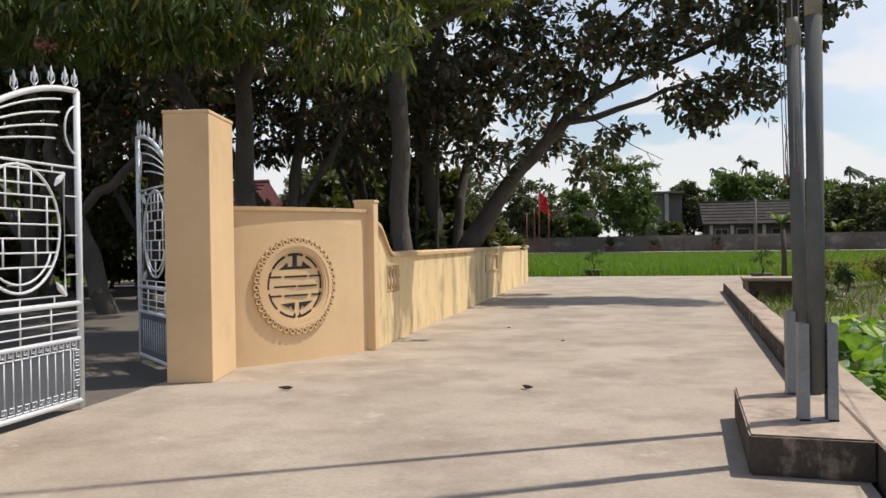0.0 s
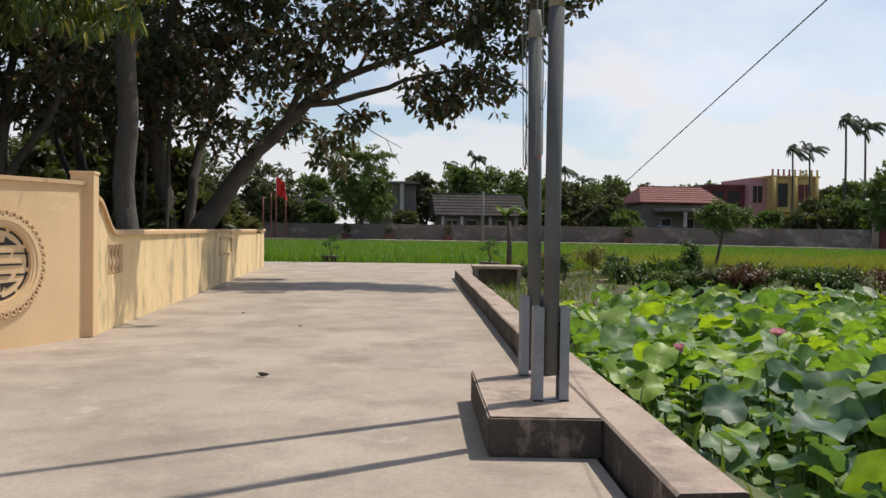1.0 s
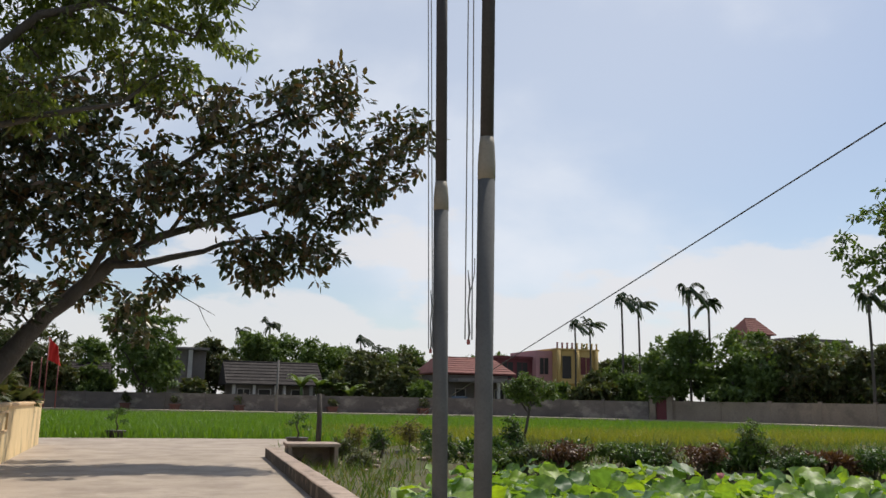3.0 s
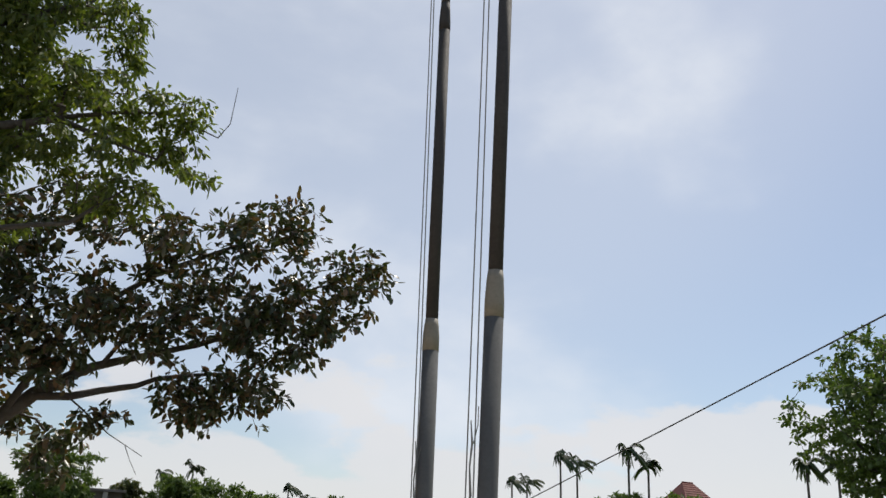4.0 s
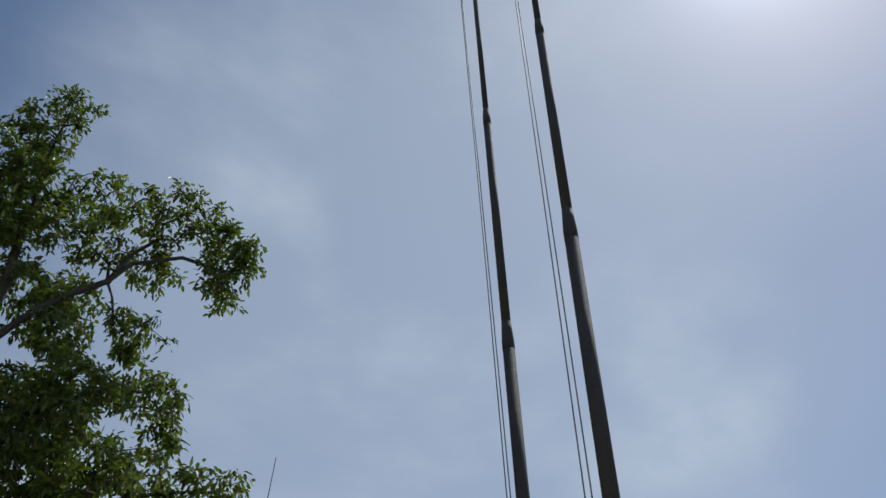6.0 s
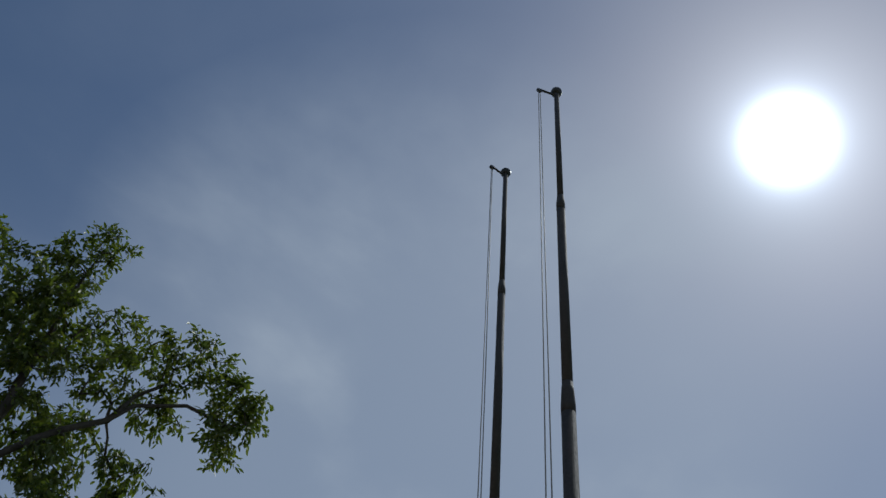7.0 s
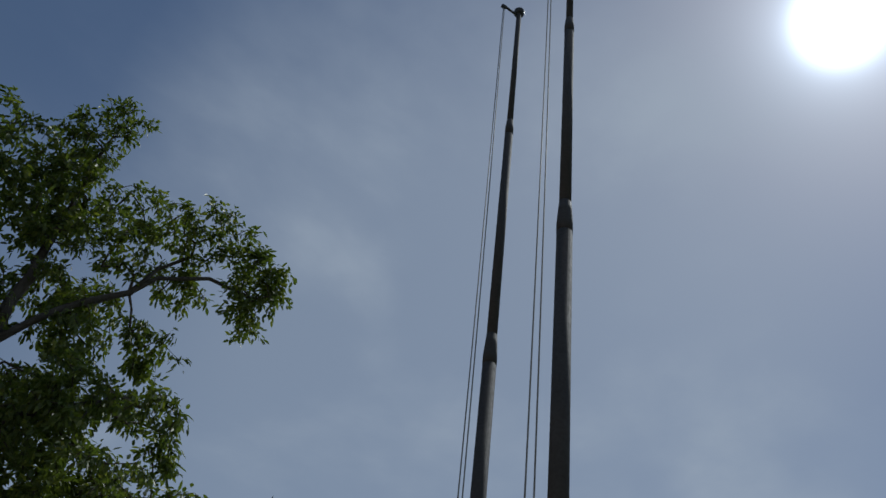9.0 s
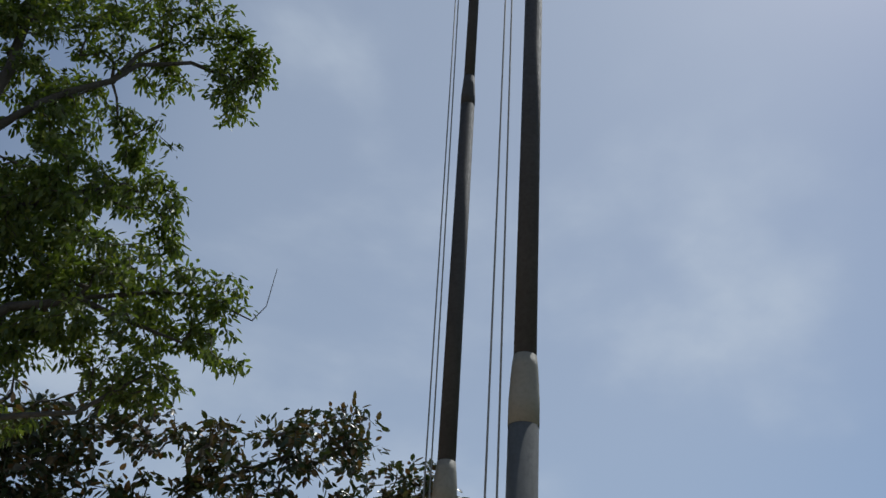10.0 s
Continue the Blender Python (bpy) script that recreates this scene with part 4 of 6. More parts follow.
# ---- trees by the wall ----
fig_limbs = [
    [(-5.0, 22.8, 0, 0.38), (-4.42, 22.6, 1.50, 0.31), (-3.59, 22.5, 2.62, 0.24), (-2.93, 22.4, 3.50, 0.205), (-2.26, 22.3, 4.22, 0.18), (-1.58, 22.2, 4.83, 0.165), (-1.17, 22.1, 5.16, 0.14),
     (-0.47, 22.0, 5.56, 0.11), (0.24, 21.9, 5.86, 0.09), (0.97, 21.8, 6.10, 0.08), (1.84, 21.7, 6.43, 0.065), (2.73, 21.6, 6.87, 0.055), (3.48, 21.5, 7.30, 0.042), (4.3, 21.3, 7.9, 0.025)],
    [(-1.65, 22.1, 4.75, 0.10), (-0.87, 22.05, 4.85, 0.095), (-0.16, 22.0, 5.03, 0.085), (0.56, 21.9, 5.27, 0.07), (1.0, 21.9, 5.48, 0.06), (1.74, 21.8, 5.66, 0.05), (2.8, 21.8, 5.83, 0.03)],
    [(-0.25, 21.9, 5.65, 0.06), (0.01, 21.8, 6.14, 0.05), (0.29, 21.8, 6.50, 0.045), (0.79, 21.8, 6.81, 0.03), (1.8, 21.4, 7.5, 0.02)],
    [(-2.2, 22.2, 4.30, 0.09), (-1.15, 21.8, 6.56, 0.075), (-0.39, 21.8, 7.23, 0.06), (0.17, 21.8, 7.67, 0.045), (0.74, 21.8, 8.18, 0.03), (2.4, 21.0, 9.0, 0.015)],
    [(-0.9, 22.0, 4.85, 0.022), (-0.58, 21.8, 4.60, 0.018), (0.16, 21.8, 4.05, 0.013), (0.98, 21.8, 3.62, 0.006)],
    [(0.55, 21.8, 3.85, 0.010), (0.72, 21.8, 3.5, 0.007), (0.92, 21.8, 3.19, 0.004)],
    [(-5.2, 23.0, 0, 0.30), (-5.6, 22.8, 2.7, 0.22), (-5.8, 22.2, 5.4, 0.17), (-4.9, 21.6, 7.8, 0.10), (-3.8, 21.1, 9.2, 0.05)],
    [(-5.4, 23.1, 0, 0.20), (-6.7, 23.0, 3.2, 0.15), (-7.9, 22.8, 6.0, 0.11), (-8.5, 22.3, 8.0, 0.05)],
    [(-4.9, 22.8, 1.0, 0.16), (-4.7, 23.4, 3.6, 0.13), (-3.8, 23.8, 6.0, 0.10), (-2.5, 24.0, 7.7, 0.05)],
    [(-6.0, 22.4, 0, 0.06), (-5.9, 22.3, 3.2, 0.05), (-5.9, 22.1, 5.8, 0.04)],
    [(-5.3, 22.0, 0, 0.05), (-5.25, 22.0, 3.2, 0.045), (-5.1, 21.8, 6.5, 0.03)],
    [(-6.5, 22.5, 0, 0.06), (-6.6, 22.4, 3.2, 0.05), (-7.0, 22.2, 5.8, 0.04)],
]
# clumps over the lane: small and apart, so that the sky shows between them
fig_clumps = [(5.45, 20.6, 8.45, 1, 1.2, 1.1), (4.22, 21.1, 7.9, 1.1, 1.3, 1.25), (3.95, 21.6, 10, 0.85, 1, 0.95), (2.55, 20.6, 9.2, 0.85, 1.1, 1), (2.95, 21.1, 7, 1.15, 1.3, 1.05), (1.9, 21.6, 7.7, 1, 1.3, 1.1),
              (0.75, 20.6, 8.5, 1.1, 1.3, 1), (0.6, 21.1, 6.65, 1.25, 1.3, 1.05), (1.95, 21.6, 5.15, 1.05, 1.2, 0.65), (3.1, 20.9, 5.5, 0.95, 1, 0.75), (4.3, 21.2, 6.5, 0.7, 0.8, 0.6), (4.95, 20.9, 7.15, 0.7, 0.8, 0.55), (-2.7, 21.3, 6.3, 1.3, 1.1, 1.2), (-1.3, 21.5, 5.5, 0.9, 0.9, 0.6), (-3.4, 21.4, 7.2, 1.2, 1, 1), (-0.7, 21.1, 7, 1.15, 1.3, 1.2), (2, 21.6, 4.6, 0.55, 0.7, 0.4),
              (-0.15, 21.6, 4.4, 0.65, 0.7, 0.4), (-1, 23, 3.8, 0.8, 0.7, 0.5), (-0.9, 22.6, 3.15, 0.8, 0.7, 0.22), (-2.5, 23.3, 4.5, 1, 0.7, 0.7), (-1.9, 20.6, 5.9, 1.5, 1.3, 1.4), (-2.75, 21.1, 8, 1.3, 1.3, 1.2),
              (3.45, 21.6, 4.76, 0.32, 0.35, 0.22), (-3.7, 21.6, 3.9, 0.9, 0.9, 0.8), (-4.4, 21.4, 5.5, 1.4, 1.4, 1.2), (-5.8, 22.4, 6.8, 2.6, 2.4, 2.2), (-6.4, 22.4, 4.6, 2.2, 2, 1.3), (-1.3, 21.2, 9.2, 1.4, 1.4, 0.8), (-4.3, 21.6, 8.6, 1.7, 1.6, 1.1)]
grow_tree("fig_tree", (-5.0, 22.8, 0), "spreading dark fig tree with broad leathery leaves leaning over the lane", fig_limbs, fig_clumps, 1900, 11,
          FIGBARK, FIGLEAF, leaves=9, size=(0.255, 0.13), droop=0.3, spread=0.9, curl=0.1, puff=0.26)

milk_limbs = [
    [(-4.3, 13.5, 0, 0.19), (-4.28, 13.5, 3.0, 0.17), (-4.25, 13.4, 5.6, 0.16), (-4.2, 13.2, 8.0, 0.14), (-4.15, 13.0, 10.2, 0.11), (-4.15, 12.9, 11.3, 0.085), (-4.25, 12.9, 12.9, 0.055), (-4.35, 12.8, 14.4, 0.03), (-4.3, 12.6, 15.3, 0.012)],
    [(-4.2, 13.0, 9.8, 0.08), (-3.77, 12.9, 10.4, 0.055), (-3.25, 12.9, 11.1, 0.045), (-2.68, 12.9, 11.6, 0.036), (-2.45, 12.9, 12.3, 0.025), (-2.05, 12.9, 12.85, 0.02)],
    [(-2.68, 12.9, 11.6, 0.035), (-2.4, 12.9, 12.1, 0.03), (-1.61, 12.9, 12.5, 0.025), (-0.82, 12.9, 12.4, 0.012)],
    [(-4.25, 13.2, 7.8, 0.08), (-3.25, 12.9, 8.8, 0.06), (-2.57, 12.9, 9.25, 0.045), (-1.86, 12.9, 9.75, 0.02)],
    [(-4.25, 13.4, 5.9, 0.09), (-2.78, 12.9, 7.2, 0.065), (-2.0, 12.9, 7.6, 0.05), (-1.33, 12.9, 7.45, 0.035), (-0.49, 12.9, 7.3, 0.015)],
    [(-2.0, 12.9, 7.6, 0.03), (-1.0, 12.9, 8.0, 0.025), (-0.2, 13.0, 8.2, 0.012)],
    [(-4.3, 13.4, 6.4, 0.10), (-5.4, 13.4, 8.0, 0.08), (-6.6, 13.4, 9.6, 0.06), (-7.4, 13.3, 11.0, 0.03)],
    [(-4.2, 12.9, 10.0, 0.08), (-5.6, 12.8, 11.6, 0.06), (-6.2, 12.6, 13.0, 0.03)],
    [(-4.3, 13.4, 5.2, 0.06), (-2.6, 13.0, 5.7, 0.045), (-1.53, 12.9, 6.0, 0.03), (-0.81, 12.9, 6.75, 0.015)],
    [(-0.2, 13.0, 8.1, 0.012), (0.40, 13.1, 8.0, 0.010), (0.56, 13.1, 8.3, 0.007), (0.60, 13.1, 9.0, 0.004)],
]
# thin layered sprays with the sky between them
milk_clumps = [(-4.2, 12.4, 15.0, 0.5, 0.55, 0.45), (-4.65, 12.75, 14.3, 0.7, 0.8, 0.5), (-4.3, 13.1, 13.4, 0.75, 0.9, 0.55), (-3.1, 13.4, 13.9, 0.62, 0.75, 0.42), (-1.95, 12.4, 13.0, 0.8, 0.9, 0.38), (-1.1, 12.75, 13.1, 0.52, 0.6, 0.45),
               (-0.85, 13.1, 12.25, 0.57, 0.7, 0.38), (-2.1, 13.4, 12.6, 0.65, 0.75, 0.4), (-3.2, 12.4, 12.1, 0.7, 0.85, 0.38), (-4.5, 12.75, 12.3, 0.65, 0.75, 0.8), (-3.75, 13.1, 11.4, 0.62, 0.75, 0.42),
               (-2.05, 13.4, 10.9, 0.67, 0.8, 0.32), (-1.5, 12.4, 9.2, 0.5, 0.6, 0.35), (-2.6, 12.75, 9.4, 0.85, 1.0, 0.48), (-3.2, 13.1, 10.4, 0.62, 0.7, 0.42), (-1.25, 13.4, 9.3, 0.45, 0.5, 0.24), (-1.7, 12.4, 7.9, 0.95, 1.1, 0.34),
               (-0.5, 12.75, 8.05, 0.72, 0.85, 0.3), (0.14, 13.1, 8.4, 0.25, 0.3, 0.24), (-0.6, 13.4, 7.6, 0.8, 0.9, 0.34), (0.1, 12.5, 6.95, 0.35, 0.4, 0.22), (-1.65, 12.75, 7.1, 0.9, 1.0, 0.35), (-2.7, 13.1, 8.1, 0.6, 0.7, 0.45),
               (-2.5, 13.4, 7.0, 0.6, 0.7, 0.45), (-3.9, 13.2, 8.6, 0.9, 1.0, 0.9), (-5.5, 12.4, 13.0, 1.2, 1.3, 1.0), (-6.6, 13.2, 11.2, 1.9, 1.9, 1.6), (-6.4, 13.4, 8.6, 1.9, 1.9, 1.3), (-3.3, 13.2, 6.0, 1.4, 1.3, 0.5), (-5.0, 12.9, 10.4, 1.0, 1.2, 0.9),
               (-1.0, 13.0, 6.6, 0.8, 0.9, 0.3), (-3.3, 13.9, 9.6, 1.1, 0.9, 1.0), (-3.1, 13.9, 7.6, 1.1, 0.9, 0.9), (-2.4, 13.9, 8.7, 0.9, 0.7, 0.7), (-3.6, 13.9, 11.6, 1.0, 0.9, 0.8), (-1.6, 13.8, 8.6, 0.7, 0.6, 0.4), (-2.2, 13.8, 10.2, 0.6, 0.6, 0.45), (-2.9, 12.6, 8.7, 0.8, 0.8, 0.6), (-0.6, 12.9, 12.8, 0.45, 0.5, 0.4)]
grow_tree("shade_tree", (-4.3, 13.5, 0), "tall green shade tree with a straight grey trunk behind the wall", milk_limbs, milk_clumps, 2500, 5, BARK, MILKLEAF, leaves=20, size=(0.14, 0.055), droop=0.5, spread=0.8, puff=0.18, tip_r=0.0055)

droop_limbs = [
    [(-6.6, 12.0, 0, 0.20), (-6.65, 11.9, 2.4, 0.17), (-6.4, 11.4, 4.2, 0.13), (-5.6, 10.8, 5.6, 0.08), (-4.6, 10.2, 6.4, 0.04)],
    [(-6.6, 11.9, 2.4, 0.12), (-7.6, 11.4, 4.2, 0.10), (-8.8, 10.4, 5.6, 0.07), (-9.8, 9.2, 6.4, 0.03)],
    [(-6.4, 11.4, 4.2, 0.08), (-6.9, 10.0, 5.6, 0.06), (-7.2, 8.6, 6.2, 0.03)],
]
droop_clumps = [(-5.0, 10.0, 5.4, 1.9, 1.8, 1.5), (-7.2, 9.4, 5.5, 2.2, 2.0, 1.5), (-9.6, 9.2, 5.7, 2.2, 2.2, 1.6), (-3.7, 9.6, 4.5, 0.75, 0.9, 0.8), (-6.4, 8.8, 4.6, 1.6, 1.2, 0.6), (-8.8, 8.0, 4.6, 1.6, 1.2, 0.6), (-6.2, 10.6, 7.4, 2.4, 2.0, 1.2), (-4.1, 8.9, 5.5, 0.9, 0.8, 0.5)]
grow_tree("drooping_tree", (-6.6, 12.0, 0), "dense tree with long drooping yellow-green leaves above the gate", droop_limbs, droop_clumps, 1100, 8, BARK, DROOPLEAF, leaves=20, size=(0.23, 0.045), droop=1.0, spread=0.8, curl=0.3, puff=0.16)

yard_specs = [(-11.6, 15.6, 3, -1.2), (-9.2, 20.0, 4, 0.6), (-13.5, 20.5, 6, 0.5), (-8.2, 26.5, 7, -0.6), (-14.6, 16.8, 8, 0.4), (-17.2, 21.5, 9, -0.4)]
for k, (x, y, seed, lean) in enumerate(yard_specs):
    limbs = [[(x, y, 0, 0.24), (x + lean * 0.5, y, 1.8, 0.20), (x + lean, y - 0.2, 3.6, 0.15), (x + lean * 1.2, y, 5.6, 0.08)],
             [(x + lean * 0.4, y, 1.4, 0.13), (x - 1.2, y + 0.4, 3.4, 0.10), (x - 2.0, y + 0.4, 5.2, 0.05)],
             [(x + lean * 0.6, y, 2.2, 0.12), (x + 1.6, y - 0.4, 3.8, 0.09), (x + 2.4, y - 0.6, 5.4, 0.05)]]
    clumps = [(x - 1.6, y, 5.8, 2.1, 2.2, 1.5), (x + 1.8, y - 0.3, 5.9, 2.1, 2.2, 1.4), (x, y, 7.2, 2.4, 2.4, 1.6)] + ([(x + 0.4, y + 0.6, 4.3, 2.0, 1.6, 0.7)] if k != 3 else [])
    grow_tree("yard_tree", (x, y, 0), "dark leafy tree shading the yard", limbs, clumps, 640, 40 + seed, FIGBARK, FIGLEAF, leaves=13, size=(0.27, 0.11), droop=0.3, puff=0.2, category="tree", group="yard trees")

rt_limbs = [[(27.5, 20.5, 0, 0.26), (27.2, 20.6, 3.0, 0.2), (26.6, 20.8, 5.6, 0.14), (25.6, 21.0, 8.0, 0.07)], [(27.1, 20.6, 3.4, 0.12), (25.2, 20.9, 5.4, 0.08), (23.4, 21.0, 6.6, 0.04)], [(27.0, 20.6, 4.0, 0.12), (29, 20.4, 6.5, 0.08), (30, 20, 8.5, 0.04)]]
rt_clumps = [(23.6, 21.0, 6.9, 2.2, 2.0, 1.9), (26.0, 21.0, 8.6, 2.6, 2.4, 2.2), (25.6, 20.8, 5.8, 2.2, 2.0, 1.4), (29, 20.4, 8.0, 3.0, 2.6, 2.4), (25.2, 21.0, 4.9, 1.6, 1.5, 0.9)]
grow_tree("bank_tree", (27.5, 20.5, 0), "broad-leaved green tree on the pond bank", rt_limbs, rt_clumps, 800, 21, BARK, FARLEAF, leaves=16, size=(0.22, 0.13), droop=0.4, spread=0.8, puff=0.25)

# ---- lotus pond ----
def lotus_blade(rng):
    """One round lotus leaf of radius 1: a shallow waved bowl, its stalk at the middle."""
    n, rings = 18, (0.10, 0.45, 0.75, 1.0)
    ph, ph2 = rng.uniform(0, 6.28, 2)
    bowl, wave = rng.uniform(-0.10, 0.36), rng.uniform(0.10, 0.24)
    fold, fdir = rng.choice([0.0, 0.0, 0.25, 0.5]), rng.uniform(0, 6.28)
    v, t = [(0, 0, 0)], []
    for r in rings:
        for k in range(n):
            a = 2 * math.pi * k / n
            rr = r * (1 + (0.05 * math.sin(5 * a + ph) + 0.03 * math.sin(9 * a)) * (r > 0.9))
            z = bowl * r * r + wave * r ** 2 * math.sin(3 * a + ph) + 0.085 * r ** 3 * math.sin(7 * a + ph2)
            z += fold * r * r * max(0, math.cos(a - fdir)) ** 2
            v.append((rr * math.cos(a), rr * math.sin(a), z))
    for k in range(n):
        t.append((0, 1 + k, 1 + (k + 1) % n))
        for q in range(len(rings) - 1):
            a, b = 1 + q * n + k, 1 + q * n + (k + 1) % n
            t += [(a, a + n, b + n), (a, b + n, b)]
    return np.array(v), np.array(t)


lrng = np.random.default_rng(77)
blades = [lotus_blade(lrng) for _ in range(9)]
spots = []
for gy_ in np.arange(-6, 20, 0.35):
    for gx_ in np.arange(1.6, 31, 0.35):
        x, y = gx_ + lrng.uniform(-0.2, 0.2), gy_ + lrng.uniform(-0.2, 0.2)
        if in_pond(x, y, 0.12):
            spots.append((x, y))
for gy_ in np.arange(1.4, 14, 0.42):
    for gx_ in np.arange(1.7, 13, 0.42):
        x, y = gx_ + lrng.uniform(-0.21, 0.21), gy_ + lrng.uniform(-0.21, 0.21)
        if in_pond(x, y, 0.1):
            spots.append((x, y))
spots.sort(key=lambda p: math.hypot(p[0] - 2.2, p[1] - 3.6))
low_spots = [(lrng.uniform(1.8, 9.5), lrng.uniform(1.6, 11.0)) for _ in range(900)]
low_spots = [p for p in low_spots if in_pond(p[0], p[1], 0.1)]
standing = len(spots)
spots += low_spots
blade_meshes = []
for v, t in blades:
    ob = tri_mesh("lotus_blade", v, t, LOTUS, smooth=True)
    blade_meshes.append(ob.data)
    bpy.data.objects.remove(ob)
stem_v, stem_f = tube_arrays([(0, 0, -1), (0.03, 0.01, -0.5), (0, 0, 0)], [0.016, 0.015, 0.012], 5)
stem_me = bpy.data.meshes.new("stalk")
stem_me.from_pydata([tuple(p) for p in stem_v], [], stem_f)
stem_me.materials.append(STEMG)
far_v, far_t, far_n = [], [], 0
for i, (x, y) in enumerate(spots):
    big = lrng.uniform(0.12, 0.27) if lrng.random() < 0.93 else lrng.uniform(0.27, 0.32)
    z = lrng.uniform(-0.42, 0.10) + (0.12 if lrng.random() < 0.2 else 0) + 0.05 * math.sin(x * 0.9) * math.cos(y * 0.7)
    tilt = lrng.normal(0, 16 if z < -0.1 else 23, 2)
    if x < 3.8 and y < 9:
        big *= 0.76
    if i >= standing:
        z, tilt, big = lrng.uniform(-0.56, -0.34), tilt * 0.35, min(big, 0.3)
    m = pose(x, y, z, tilt[0], tilt[1], lrng.uniform(0, 360)) @ Matrix.Scale(big, 4)
    if i < 298:
        leaf = new("lotus_leaf", blade_meshes[i % 9])
        leaf.matrix_world = m
        tagged(leaf, "round blue-green lotus leaf standing over the pond" if big < 0.27 else "large ruffled lotus leaf standing over the pond", "lotus leaf", "lotus leaves near the kerb")
        st = new("stalk", stem_me)
        st.parent = leaf
        st.matrix_parent_inverse = Matrix.Identity(4)
        up = m.to_quaternion().inverted() @ Vector((0, 0, 1))
        st.matrix_basis = Matrix.LocRotScale((0, 0, 0), m.to_quaternion().inverted(), (1 / big, 1 / big, (z + 0.95) / big))
    else:
        v, t = blades[i % 9]
        mm = np.array(m)
        far_v.append(v @ mm[:3, :3].T + mm[:3, 3])
        far_t.append(t + far_n)
        far_n += len(v)
tagged(tri_mesh("lotus_bed", np.concatenate(far_v), np.concatenate(far_t), LOTUSFAR, smooth=True), "dense bed of green lotus leaves filling the pond", "lotus leaves", kind="stuff")


def lotus_flower(x, y, z, open_):
    fl = holder("lotus_flower", pose(x, y, z), "pink lotus flower among the leaves", "flower", "lotus flowers")
    tube("stalk", [(0, 0, -0.9 - z * 0.5), (0.02, 0, -0.4), (0, 0, 0)], 0.009, STEMG, fl, 5)
    for ring, (n, tilt, ln) in enumerate(((7, open_, 0.15), (5, open_ * 0.55, 0.14))):
        for k in range(n):
            a = 2 * math.pi * k / n + ring * 0.4
            way = np.array([[math.cos(a) * math.sin(tilt), math.sin(a) * math.sin(tilt), math.cos(tilt)]])
            face = np.array([[-math.cos(a) * math.cos(tilt), -math.sin(a) * math.cos(tilt), math.sin(tilt)]])
            v, t = leaf_arrays(np.zeros((1, 3)), way, face, np.array([ln]), np.array([0.085]), 0.1)
            tri_mesh("petal", v, t, PINKPETAL, fl, smooth=True)
    bm = bmesh.new()
    bmesh.ops.create_cone(bm, cap_ends=True, segments=10, radius1=0.012, radius2=0.028, depth=0.05)
    bmesh.ops.translate(bm, verts=bm.verts[:], vec=(0, 0, 0.03))
    part("seed_pod", bm, STEMG, fl)


lotus_flower(4.62, 8.1, 0.16, 0.75)
lotus_flower(3.1, 7.4, 0.05, 0.35)
lotus_flower(9.4, 12.8, 0.22, 0.5)


# ---- grass, rice and shrubs ----
def blades_of(name, pts, height, width, lean, mat, label, category, seed):
    rng = np.random.default_rng(seed)
    n = len(pts)
    a = rng.uniform(0, 6.28, n)
    side = np.stack([np.cos(a), np.sin(a), np.zeros(n)], 1)
    h = height * rng.uniform(0.6, 1.3, n)
    b = rng.normal(size=(n, 3)) * lean
    b[:, 2] = 0
    w = (width * rng.uniform(0.7, 1.4, n))[:, None]
    mid = pts + b * 0.35 * h[:, None] + np.stack([np.zeros(n), np.zeros(n), h * 0.6], 1)
    tip = pts + b * h[:, None] + np.stack([np.zeros(n), np.zeros(n), h], 1)
    v = np.stack([pts - side * w, pts + side * w, mid + side * w * 0.8, mid - side * w * 0.8, tip], 1).reshape(-1, 3)
    t = (np.arange(n) * 5)[:, None, None] + np.array([[0, 1, 2], [0, 2, 3], [3, 2, 4]])[None]
    return tagged(tri_mesh(name, v, t.reshape(-1, 3), mat), label, category, kind="stuff")


def inside(poly, x, y):
    ok, j = np.zeros(len(x), bool), len(poly) - 1
    for i in range(len(poly)):
        xi, yi, xj, yj = *poly[i], *poly[j]
        ok ^= ((yi > y) != (yj > y)) & (x < (xj - xi) * (y - yi) / (yj - yi + 1e-12) + xi)
        j = i
    return ok


PADDY_POLY = [(-60, 35.6), (5.6, 34.3), (6.2, 29.6), (26, 28.0), (46, 36), (47.5, 50), (44, 61), (31, 75), (13, 81), (-60, 89)]
grng = np.random.default_rng(5)
px_ = grng.uniform(-30, 48, 150000)
py_ = 28 + 61 * grng.random(150000) ** 1.7
ok = inside(PADDY_POLY, px_, py_)
px_, py_ = px_[ok], py_[ok]
ripe = (px_ > 8 + grng.normal(0, 1.5, len(px_))) & (py_ < 44 + grng.normal(0, 3, len(px_)) - 0.1 * px_)
for sel, mat, nm, lb in ((~ripe, RICE, "rice_crop", "bright green standing rice crop"), (ripe, RIPERICE, "ripening_rice", "yellowing rice ears along the near field edge")):
    p = np.stack([px_[sel], py_[sel], np.full(sel.sum(), -0.13)], 1)
    blades_of(nm, p, 0.50, 0.022, 0.30, mat, lb, "rice", 9)

